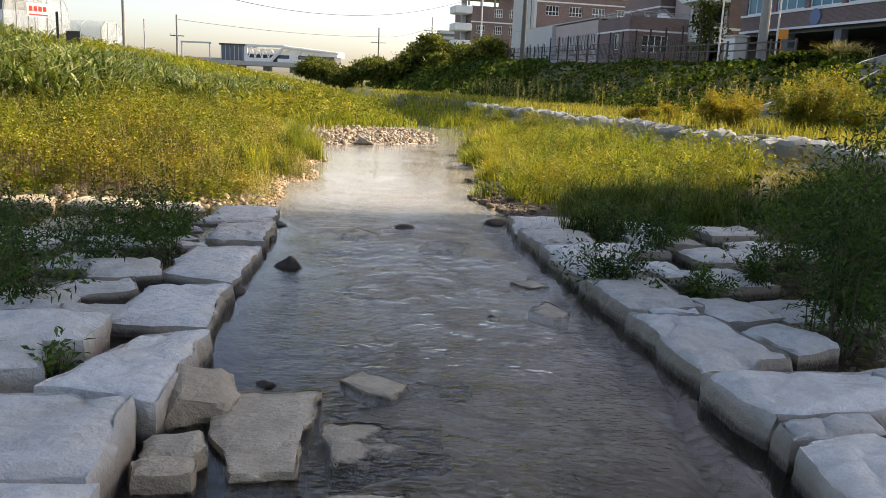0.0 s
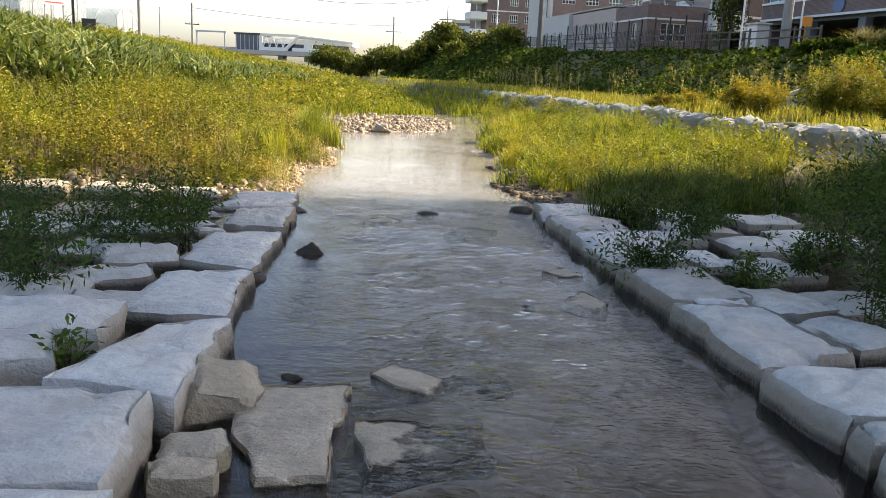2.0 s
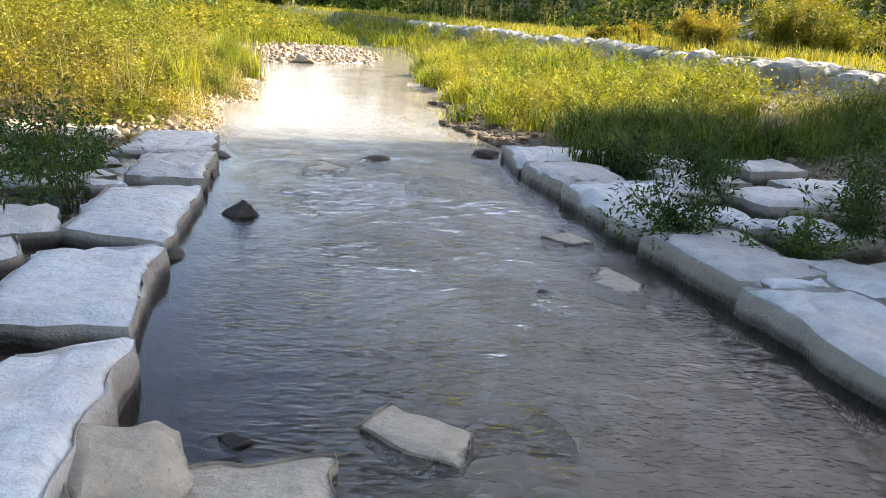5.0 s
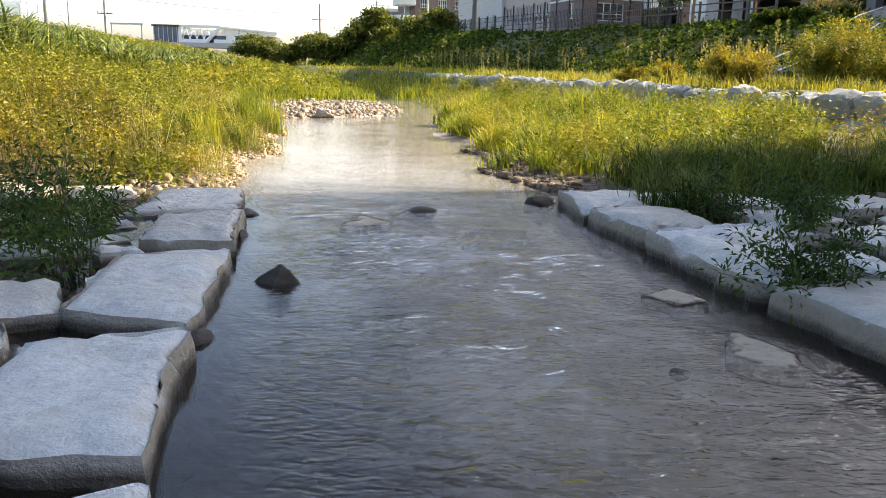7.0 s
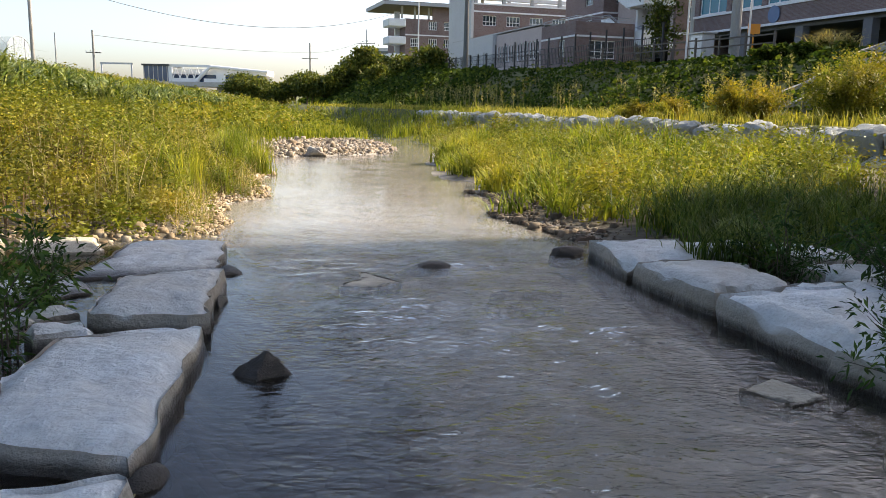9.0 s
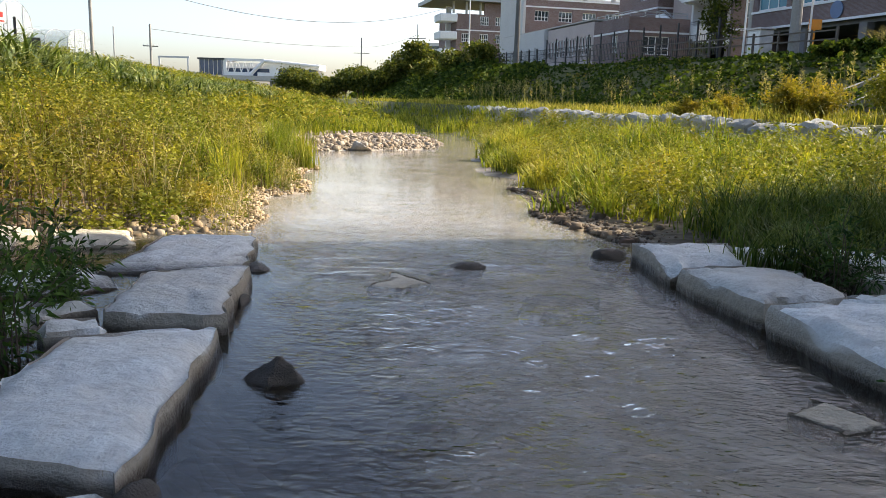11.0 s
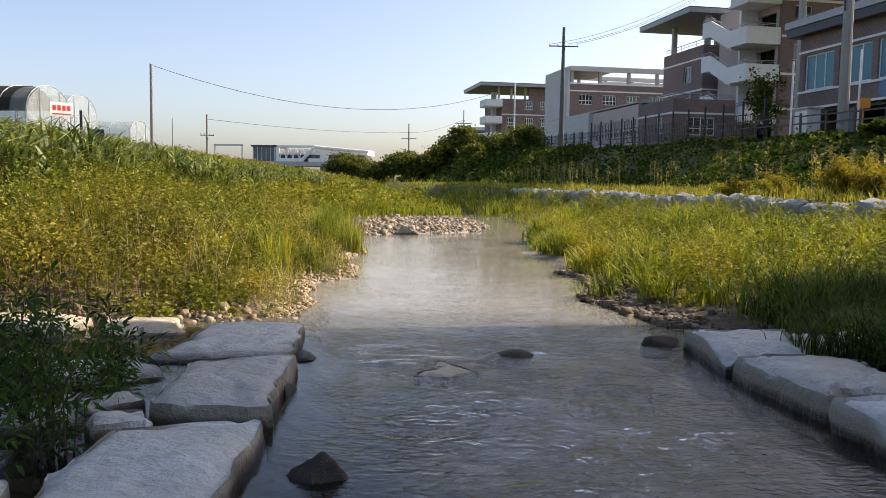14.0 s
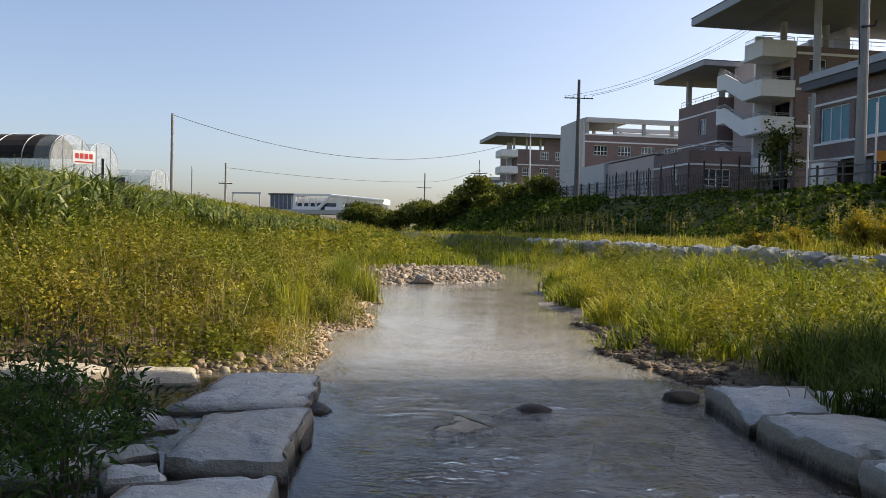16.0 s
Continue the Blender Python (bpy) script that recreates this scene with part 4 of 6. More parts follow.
pebbles("fill_gravel", x, y, RNG.gamma(3, 0.008, n) + 0.012, M_PEBBLE, "loose stones and silt between the flagstones")

# ---- grass and weeds ----
def unit(a):
    return a / np.maximum(np.linalg.norm(a, axis=-1, keepdims=True), 1e-6)


def blade_quads(p, h, w, lean, bend=0.55, segs=2):
    """Curved blades: p (n,3) roots, heights, widths; lean is how far the tips hang over, in heights."""
    n = len(p)
    a = RNG.uniform(0, 2 * math.pi, n)
    way = np.stack([np.cos(a), np.sin(a), np.zeros(n)], -1)
    b = a + RNG.uniform(0.9, 2.2, n)
    side = np.stack([np.cos(b), np.sin(b), np.zeros(n)], -1)
    t = np.linspace(0, 1, segs + 1)
    out = []
    for i in range(segs):
        row = []
        for tt in (t[i], t[i + 1]):
            c = p + way * (h * lean * tt ** 2)[:, None]
            c[:, 2] += h * (tt - bend * lean * 0.5 * tt ** 2.5)
            wid = (w * (1.0 - 0.88 * tt ** 1.5) * 0.5)[:, None]
            row.append((c - side * wid, c + side * wid))
        out.append(np.stack([row[0][0], row[0][1], row[1][1], row[1][0]], 1))
    return np.concatenate(out, 1).reshape(-1, 3)


def leaf_quads(p, way, length, width, flat=1.2):
    """Pointed leaves from p along way."""
    side = unit(np.cross(way, unit(RNG.normal(size=way.shape) + (0, 0, flat))))
    mid = p + way * (length * 0.45)[:, None]
    tip = p + way * length[:, None]
    tip[:, 2] -= 0.18 * length
    s = side * (width * 0.5)[:, None]
    return np.stack([p, mid + s, tip, mid - s], 1).reshape(-1, 3)


def plants(x, y, h, count, spread, leaf, ratio=0.3, low=0.15, up=0.35, z=None, top_heavy=1.0, flat=0.3):
    """Leafy weeds at x, y with heights h: leaves scattered about upright stems."""
    n = len(x)
    z = land(x, y) if z is None else z
    k = np.repeat(np.arange(n), count)
    t = low + (1 - low) * RNG.random(len(k)) ** (1 / top_heavy)
    a = RNG.uniform(0, 6.28, len(k))
    r = spread * h[k] * np.sqrt(RNG.random(len(k))) * (1.1 - 0.55 * t)
    p = np.stack([x[k] + r * np.cos(a), y[k] + r * np.sin(a), z[k] + h[k] * t * RNG.uniform(0.85, 1.1, len(k))], -1)
    way = unit(np.stack([np.cos(a), np.sin(a), RNG.normal(up, 0.45, len(k))], -1))
    ln = leaf * RNG.uniform(0.6, 1.4, len(k))
    return leaf_quads(p, way, ln, ln * ratio * RNG.uniform(0.8, 1.3, len(k)), flat)


def roots(x, y):
    return np.stack([x, y, land(x, y)], -1)


def scatter(n, x0, x1, y0, y1, keep):
    x, y = RNG.uniform(x0, x1, n), RNG.uniform(y0, y1, n)
    ok = keep(x, y)
    return x[ok], y[ok]


def patchy(x, y, f=0.6, ph=0.0):
    """Smooth random patches between 0 and 1; f: waves a metre, about."""
    total = 0
    for k, w in ((0.55, 0.6), (1.3, 0.4)):
        u, v = np.asarray(x) * f * k + 17.3 * ph + 40, np.asarray(y) * f * k + 9.1 * ph + 40
        i, j = np.floor(u).astype(int), np.floor(v).astype(int)
        a, b = u - i, v - j
        a, b = a * a * (3 - 2 * a), b * b * (3 - 2 * b)
        g = lambda p, q: LATTICE[p % 128, q % 128]
        total = total + w * ((g(i, j) * (1 - a) + g(i + 1, j) * a) * (1 - b) + (g(i, j + 1) * (1 - a) + g(i + 1, j + 1) * a) * b)
    return np.clip((total - 0.5) * 1.6 + 0.5, 0, 1)


# yellow-green weeds on the sunny bank
def left_bank(x, y):
    return (x < left_edge(y) - np.where(y < 13, 0.45, 0.15) - 0.5 * patchy(x, y, 2.0)) & (x > -20) & (x < np.where(y < 26, 9, -8 - 0.0 * y)) & (y > 11.3 + 0.26 * (x + 2.4) * (x > -8)) & (x > -2.4 - 0.85 * y)


def reed_bed(x, y):
    near = (x < -7.0 - 0.28 * (y - 15) - 0.8 * patchy(x, y, 0.9, 3.3)) & (x > -13.5 - 0.28 * (y - 15)) & (y > 14.6) & (y < 30) & (patchy(x, y, 0.45, 1.4) > 0.3)
    return near | (y > 24) & (x < bank_foot(y) - np.where(y < 25, 1.6, 3.0) - 1.2 * patchy(x, y, 0.9, 3.3)) & (x > -0.62 * y - 1.5) & (patchy(x, y, 0.32, 0.4) > np.where((x > bank_foot(y) - 8) & (y > 17.5) & (y < 36), 0.22, 0.5))


def tuft(x, y, per, spread):
    k = np.repeat(np.arange(len(x)), per)
    return x[k] + RNG.normal(0, spread, len(k)), y[k] + RNG.normal(0, spread, len(k))


x, y = scatter(5200, -18, -2.3, 10.4, 25, left_bank)
ok = ~reed_bed(x, y) | (RNG.random(len(x)) < 0.25)
x, y = x[ok], y[ok]
h = (0.16 + 0.45 * patchy(x, y, 0.5, 8.0) + 0.55 * patchy(x, y, 1.7) ** 1.5 + 0.4 * RNG.random(len(x)) ** 2) * np.clip((left_edge(y) - x) / 1.9, 0.35, 1)
co = plants(x, y, h, 104, 0.34, 0.052, 0.45, 0.06, 0.5)
tagged(quads("bank_weeds", co, M_WEED), "yellow-green leafy weeds covering the sunny bank", "weeds", kind="stuff")
xf, yf = scatter(1500, -9, -2.6, 9.9, 13.4, lambda x, y: (x < left_edge(y) - 0.55 - 0.5 * (y < 10.9)) & (y > 10.9 + 0.26 * (x + 2.4) * (x > -8)) & (patchy(x, y, 1.3, 2.4) > 0.45))
hf = RNG.uniform(0.06, 0.30, len(xf))
tagged(quads("foot_cover", plants(xf, yf, hf, 34, 0.6, 0.055, 0.4, 0.02, 0.4), M_WEED), "low leafy cover at the foot of the bank", "weeds", kind="stuff")
x2, y2 = tuft(x, y, 4, 0.07)
co = blade_quads(roots(x2, y2), np.repeat(h, 4) * RNG.uniform(0.6, 1.0, len(x2)), np.full(len(x2), 0.010), RNG.uniform(0.05, 0.4, len(x2)))
tagged(quads("weed_stems", co, M_STEM), "reddish-brown stems of the bank weeds", "weeds", kind="stuff")
# grass among the weeds and at the water's edge
x, y = scatter(3200, -18, -2.3, 11.0, 26, lambda x, y: left_bank(x, y) & (x < left_edge(y) - 1.4) & (patchy(x, y, 0.8, 1.0) > 0.66))
x, y = tuft(x, y, 20, 0.10)
hh = RNG.uniform(0.35, 1.0, len(x))
tagged(quads("bank_grass", blade_quads(roots(x, y), hh, np.full(len(x), 0.012), RNG.uniform(0.1, 0.8, len(x)), segs=3), M_GRASS), "tall yellow-green grass among the weeds", "grass", kind="stuff")
x, y = scatter(260, -4.9, -3.0, 13.2, 22.5, lambda x, y: (x < left_edge(y) - 0.02) & (x > left_edge(y) - 1.0) & ((y > 18.6) & (y < 21.8) | (y > 13.6) & (y < 15.0) & (x < left_edge(y) - 0.45) & (x > left_edge(y) - 0.9)))
x, y = tuft(x, y, 46, 0.085)
tagged(quads("water_grass", blade_quads(roots(x, y), RNG.uniform(0.3, 0.95, len(x)), np.full(len(x), 0.013), RNG.uniform(0.05, 0.6, len(x)), segs=3), M_GRASS), "upright green sedge at the water's edge", "grass", kind="stuff")

x, y = scatter(700, -6, -2.6, 11.2, 22, lambda x, y: (x < left_edge(y) - 0.15) & (x > left_edge(y) - 1.6))
h = RNG.uniform(0.06, 0.3, len(x))
tagged(quads("shore_weeds", plants(x, y, h, 30, 0.5, 0.045, 0.26, 0.05), M_WEED), "small yellowing weeds on the shore gravel", "weeds", kind="stuff")
x, y = tuft(x, y, 6, 0.08)
xb, yb = scatter(900, -16, -3.5, 11.5, 24, left_bank)
xb, yb = tuft(xb, yb, 3, 0.1)
hh = np.concatenate([RNG.uniform(0.15, 0.5, len(x)), RNG.uniform(0.6, 1.15, len(xb))])
x, y = np.concatenate([x, xb]), np.concatenate([y, yb])
tagged(quads("dry_stalks", blade_quads(roots(x, y), hh, np.full(len(x), 0.008), RNG.uniform(0.1, 1.0, len(x)), segs=3), M_STRAW), "dry straw-coloured stalks on shore and bank", "weeds", kind="stuff")

# tall reeds on the shoulder of the bank
x, y = scatter(9000, -30, -6.8, 14.5, 46, reed_bed)
h = RNG.uniform(0.75, 1.25, len(x)) + 0.6 * patchy(x, y, 0.6) * (y < 30)
x2, y2 = tuft(x, y, 13, 0.16)
z2 = land(x2, y2) + np.repeat(h, 13) * RNG.uniform(0.1, 0.75, len(x2))
co = blade_quads(np.stack([x2, y2, z2], -1), np.repeat(h, 13) * RNG.uniform(0.4, 0.65, len(x2)), np.full(len(x2), 0.062), RNG.uniform(0.7, 1.7, len(x2)), bend=0.8, segs=3)
tagged(quads("reed_leaves", co, M_REEDLEAF), "tall broad-bladed green reeds on the bank's shoulder", "reeds", kind="stuff")
x2, y2 = tuft(x, y, 5, 0.15)
co = blade_quads(roots(x2, y2), np.repeat(h, 5) * RNG.uniform(0.8, 1.15, len(x2)), np.full(len(x2), 0.022), RNG.uniform(0.1, 0.5, len(x2)), segs=4)
tagged(quads("reed_blades", co, M_REEDLEAF), "upright reed stalks on the bank's shoulder", "reeds", kind="stuff")

# meadow further up the valley on the same side
x, y = scatter(17000, -46, 4, 25, 112, lambda x, y: (x < np.where(y < 34.5, np.minimum(left_edge(y) - 0.4, -8.8 + 0.55 * (y - 25)), left_edge(y) - 0.2)) & (x > -2 - 0.75 * y) & (RNG.random(len(x)) < np.clip(38 / y, 0.25, 1)))
k = 9
hh = np.repeat(RNG.uniform(0.35, 0.75, len(x)) * (0.7 + 0.7 * patchy(x, y, 0.35)), k)
wd = np.repeat(0.015 + 0.0008 * y, k)
x, y = tuft(x, y, k, 0.28)
tagged(quads("meadow_grass", blade_quads(roots(x, y), hh * RNG.uniform(0.7, 1.3, len(x)), wd, RNG.uniform(0.1, 0.8, len(x))), M_FIELD), "rough yellow-green meadow grass up the valley", "grass", kind="stuff")
x, y = scatter(5200, -34, 0, 26, 90, lambda x, y: (x < np.where(y < 36, -9.0 + 0.4 * (y - 25), left_edge(y) - 1)) & (x > -2 - 0.7 * y) & (patchy(x, y, 0.22, 2.0) > 0.5))
h = RNG.uniform(0.5, 1.0, len(x))
tagged(quads("meadow_weeds", plants(x, y, h, 24, 0.42, 0.2, 0.36, 0.15), M_WEED), "clumps of leafy weeds in the meadow", "weeds", kind="stuff")


# grass between pool and revetment
def right_low(x, y):
    return (x > right_edge(y) + np.where(y < 15, 0.35, 0.0) + 0.55 * patchy(x, y, 1.6)) & (x < revet_line(y) - 0.75 - 0.9 * patchy(x, y, 1.2, 3.0)) & (y > 10.6 + 0.3 * x)


def dry_spot(x, y):
    return ((x - 4.8) / 0.75) ** 2 + ((y - 12.6) / 1.05) ** 2 > 1


# short sward below, then tussocks of arching blades, feathery weeds and straw
x, y = scatter(2600, -2, 9.5, 10.8, 36, lambda x, y: right_low(x, y) & dry_spot(x, y) & (patchy(x, y, 1.4, 9.0) > 0.4))
k = 12
wd = np.repeat(0.008 + 0.0004 * y, k)
x, y = tuft(x, y, k, 0.14)
tagged(quads("low_grass", blade_quads(roots(x, y), RNG.uniform(0.08, 0.30, len(x)), wd, RNG.uniform(0.1, 1.1, len(x)), segs=2), M_GRASS), "short bright grass between pool and revetment", "grass", kind="stuff")
x, y = scatter(1150, -2, 9.5, 11.2, 36, lambda x, y: right_low(x, y) & dry_spot(x, y) & (patchy(x, y, 0.9, 0.7) > 0.30))
xe, ye = scatter(420, -1.5, 3.0, 12.4, 27, lambda x, y: (x > right_edge(y) + 0.25) & (x < right_edge(y) + 1.3) & (patchy(x, y, 0.9, 4.4) > 0.45))
x, y = np.concatenate([x, xe]), np.concatenate([y, ye])
k = 46
big = 0.5 + 0.7 * patchy(x, y, 0.7, 0.2) ** 1.3
hh = np.repeat(big * RNG.uniform(0.35, 1.0, len(x)), k)
wd = np.repeat(0.016 + 0.0007 * y, k)
sp = np.repeat(0.05 + 0.09 * big, k)
kk = np.repeat(np.arange(len(x)), k)
x, y = x[kk] + RNG.normal(0, 1, len(kk)) * sp, y[kk] + RNG.normal(0, 1, len(kk)) * sp
tagged(quads("tussocks", blade_quads(roots(x, y), hh * RNG.uniform(0.55, 1.15, len(x)), wd, RNG.uniform(0.1, 1.2, len(x)), segs=3), M_GRASS), "tussocks of tall arching grass beside the pool", "grass", kind="stuff")
x, y = scatter(3400, -1, 9.5, 12.0, 34, lambda x, y: right_low(x, y) & dry_spot(x, y) & (patchy(x, y, 0.6, 2.2) > 0.36))
h = RNG.uniform(0.25, 0.75, len(x)) * (0.6 + 0.6 * patchy(x, y, 1.6, 4.0))
tagged(quads("low_weeds", plants(x, y, h, 78, 0.42, 0.052, 0.45, 0.08, 0.5), M_WEED), "yellow-green feathery weeds among the grass", "weeds", kind="stuff")
x, y = scatter(1300, -1, 9.5, 11.8, 34, lambda x, y: right_low(x, y) & (patchy(x, y, 0.9, 5.2) > 0.54))
x, y = tuft(x, y, 22, 0.12)
tagged(quads("straw", blade_quads(roots(x, y), RNG.uniform(0.25, 0.6, len(x)), 0.006 + 0.0004 * y, RNG.uniform(0.5, 1.6, len(x)), bend=0.9, segs=3), M_STRAW), "pale dry straw lying in patches over the grass", "grass", kind="stuff")
# weeds at the revetment's foot and on its crown
x, y = scatter(2600, -3, 9.5, 13.0, 40, lambda x, y: (x > revet_line(y) - 1.5) & (x < revet_line(y) - 0.4) & (patchy(x, y, 0.7, 6.1) > np.where(y < 19, 0.56, 0.44)))
h = RNG.uniform(0.25, 0.75, len(x))
tagged(quads("foot_weeds", plants(x, y, h, 60, 0.42, 0.085, 0.42, 0.1), M_WEED), "weeds crowding the foot of the revetment", "weeds", kind="stuff")
x, y = scatter(900, 1.3, 6.5, 9.9, 13.6, lambda x, y: (x > right_edge(y) + 0.9) & (y > 9.9 + 0.2 * x) & (y < 11.4 + 0.35 * x) & dry_spot(x, y))
k = 16
hh = np.repeat(RNG.uniform(0.25, 0.6, len(x)), k)
x, y = tuft(x, y, k, 0.12)
tagged(quads("dark_grass", blade_quads(roots(x, y), hh * RNG.uniform(0.6, 1.2, len(x)), np.full(len(x), 0.016), RNG.uniform(0.15, 1.1, len(x)), segs=3), M_REED), "lush dark green grass behind the end blocks", "grass", kind="stuff")

x, y = scatter(5200, -26, 3, 33.5, 100, lambda x, y: (x > right_edge(y) - 0.2) & (x < revet_line(y)) & (RNG.random(len(x)) < np.clip(38 / y, 0.3, 1)))
k = 14
hh = np.repeat(RNG.uniform(0.4, 0.85, len(x)), k)
wd = np.repeat(0.012 + 0.00065 * y, k)
x, y = tuft(x, y, k, 0.3)
tagged(quads("upper_grass", blade_quads(roots(x, y), hh * RNG.uniform(0.7, 1.3, len(x)), wd, RNG.uniform(0.1, 0.8, len(x))), M_FIELD), "rough grass closing over the upper stream", "grass", kind="stuff")

# terrace above the revetment: dry grass, seed spikes
x, y = scatter(12000, -14, 15, 12, 80, lambda x, y: (x > revet_line(y) + 0.10) & (x < road_line(y) - 4.6) & (RNG.random(len(x)) < np.clip(30 / y, 0.3, 1)))
k = 9
hh = np.repeat(RNG.uniform(0.12, 0.32, len(x)) * (0.6 + 0.8 * patchy(x, y, 0.6, 5.5)), k)
wd = np.repeat(0.010 + 0.0006 * y, k)
x, y = tuft(x, y, k, 0.25)
tagged(quads("terrace_grass", blade_quads(roots(x, y), hh * RNG.uniform(0.7, 1.3, len(x)), wd, RNG.uniform(0.1, 0.7, len(x))), M_DRYGRASS), "dry yellow grass on the terrace", "grass", kind="stuff")
x, y = scatter(900, -10, 14, 18, 64, lambda x, y: (x > revet_line(y) + 1.2) & (x < road_line(y) - 4.2) & (patchy(x, y, 0.5, 0.3) > 0.35))
h = RNG.uniform(0.8, 1.6, len(x))
tagged(quads("spike_stalks", blade_quads(roots(x, y), h, np.full(len(x), 0.02), RNG.uniform(0.0, 0.12, len(x))), M_SEED), "dry upright seed stalks on the terrace", "weeds", kind="stuff")
co = plants(x, y, h, 34, 0.03, 0.075, 0.4, 0.6, 1.2)
tagged(quads("seed_spikes", co, M_SEED), "pale plumed seed spikes on the terrace", "weeds", kind="stuff")

# vines over the embankment below the road
x, y = scatter(52000, -30, 24, 12, 128, lambda x, y: (x > road_line(y) - 6.2) & (x < road_line(y) + 0.4) & (RNG.random(len(x)) < np.clip(36 / y, 0.3, 1)))
h = (0.08 + 1.25 * patchy(x, y, 0.75, 2.7) ** 2 * RNG.uniform(0.6, 1.2, len(x))) * np.clip((road_line(y) - x) / 2.5, 0.25, 1)
tagged(quads("embankment_vines", plants(x, y, h, 11, 1.3, 0.18, 0.8, 0.05, 0.2), M_VINE), "dark broad-leaved vines draped over the embankment", "vines", kind="stuff")

x, y = scatter(9000, -36, 4, 62, 128, lambda x, y: (x > road_line(y) - 6.4) & (x < road_line(y) + 0.4))
h = 0.25 + 0.8 * patchy(x, y, 0.3, 2.7) ** 2
tagged(quads("embankment_vines", plants(x, y, h, 8, 1.3, 0.42, 0.8, 0.05, 0.2), M_VINE), "dark vines over the far stretch of the embankment", "vines", kind="stuff")

x, y = scatter(1500, -14, 18, 14, 80, lambda x, y: (x > road_line(y) - 6.0) & (x < road_line(y) - 1.0) & (patchy(x, y, 0.8, 7.3) > 0.62))
h = RNG.uniform(0.35, 0.8, len(x))
tagged(quads("embankment_weeds", plants(x, y, h, 34, 0.5, 0.17, 0.4, 0.2), M_WEED), "sunlit weed clumps among the embankment vines", "weeds", kind="stuff")


# ---- shrubs ----
def shrub(x, y, h, wide, stems, count, leaf, mat, label, ratio=0.34, seed=1, lean=(0, 0)):
    rng = np.random.default_rng(seed)
    z0 = float(land(x, y))
    top = empty("shrub", pose(x, y, z0), label, "shrub", "shrubs by the stream")
    leaf_p, leaf_w = [], []
    for i in range(stems):
        a, r = rng.uniform(0, 6.28), 1.35 * wide * rng.random() ** 0.6
        hh = h * rng.uniform(0.5, 1.05) * (1.1 - 0.45 * r / (1.35 * wide))
        end = Vector((r * math.cos(a) + lean[0], r * math.sin(a) + lean[1], hh))
        base = Vector((0.18 * r * math.cos(a + 0.4), 0.18 * r * math.sin(a + 0.4), -0.03))
        bow = Vector((0.25 * end.x, 0.25 * end.y, 0.5 * hh + 0.04))
        pts = [base, base.lerp(bow, 0.6), bow, bow.lerp(end, 0.55) + Vector((rng.normal(0, 0.02), rng.normal(0, 0.02), 0)), end]
        part("stem", tube(pts, [0.005 + 0.003 * h, 0.004, 0.0035, 0.0025, 0.0015], 5), M_BARK, top)
        per = count // stems
        t = rng.random(per) ** 0.6
        seg = np.minimum((t * 4).astype(int), 3)
        P = np.array([tuple(p) for p in pts])
        f = (t * 4 - seg)[:, None]
        p = P[seg] * (1 - f) + P[seg + 1] * f
        way = unit(rng.normal(size=(per, 3)) + np.array((0, 0, 0.35)))
        p = p + way * (rng.random(per) * 0.15 * h)[:, None]
        leaf_p.append(p)
        leaf_w.append(way)
    p, w = np.concatenate(leaf_p), np.concatenate(leaf_w)
    keep = p[:, 2] > 0.03
    ln = leaf * rng.uniform(0.6, 1.35, keep.sum())
    quads("foliage", leaf_quads(p[keep], w[keep], ln, ln * ratio), mat, top)
    return top


DARK = "dark green leafy shrub growing between the flagstones"
SHRUBS_LEFT = [
    (-2.68, 5.03, 0.55, 0.45, 12, 900),
    (-3.17, 5.65, 0.62, 0.5, 12, 900),
    (-3.75, 6.58, 0.6, 0.6, 12, 900),
    (-2.5, 7.16, 0.72, 0.36, 12, 720),
    (-2.96, 7.62, 0.72, 0.5, 13, 1000),
    (-2.75, 6.49, 0.45, 0.4, 10, 700),
    (-3.6, 8.19, 0.6, 0.55, 12, 900),
    (-4.56, 7.87, 0.6, 0.6, 12, 900),
    (-2.78, 8.19, 0.5, 0.35, 9, 600),
    (1.72, 6.90, 0.74, 0.42, 16, 1700),
]
SHRUBS_RIGHT = [
    (3.02, 5.32, 1.5, 0.6, 16, 2800),
    (3.52, 6.03, 1.75, 0.7, 18, 3600),
    (2.38, 6.51, 0.42, 0.35, 9, 700),
    (3.06, 7.07, 0.62, 0.5, 11, 1000),
    (2.77, 9.27, 0.45, 0.4, 10, 700),
    (3.94, 7.2, 1.5, 0.7, 15, 2800),
    (3.85, 8.43, 0.9, 0.6, 12, 1200),
    (2.02, 9.2, 0.6, 0.4, 11, 800),
    (4.72, 6.12, 1.7, 0.7, 15, 2600),
    (2.44, 8.51, 0.75, 0.45, 11, 800),
]
for i, (x, y, h, wd, st, ct) in enumerate(SHRUBS_LEFT + SHRUBS_RIGHT):
    shrub(x, y, h * ((1.35 if y < 6 else 1.2) if x < 0 else 1.1), wd, st + 4, int(ct * ((1.2 if y < 6 else 1.5) if x < 0 else 1.3)), 0.058, M_SHRUB, DARK, 0.28, i + 1)
shrub(-1.56, 3.62, 0.58, 0.10, 8, 240, 0.06, M_SHRUB, "small dark green weed sprouting between two blocks", 0.34, 61)
for i, (x, y) in enumerate([(2.14, 4.40), (2.42, 4.42), (2.66, 4.38), (2.92, 4.55)]):
    shrub(x, y, 0.22, 0.16, 5, 90, 0.05, M_SHRUB, "low creeping weed in the joint between blocks", 0.4, 70 + i)
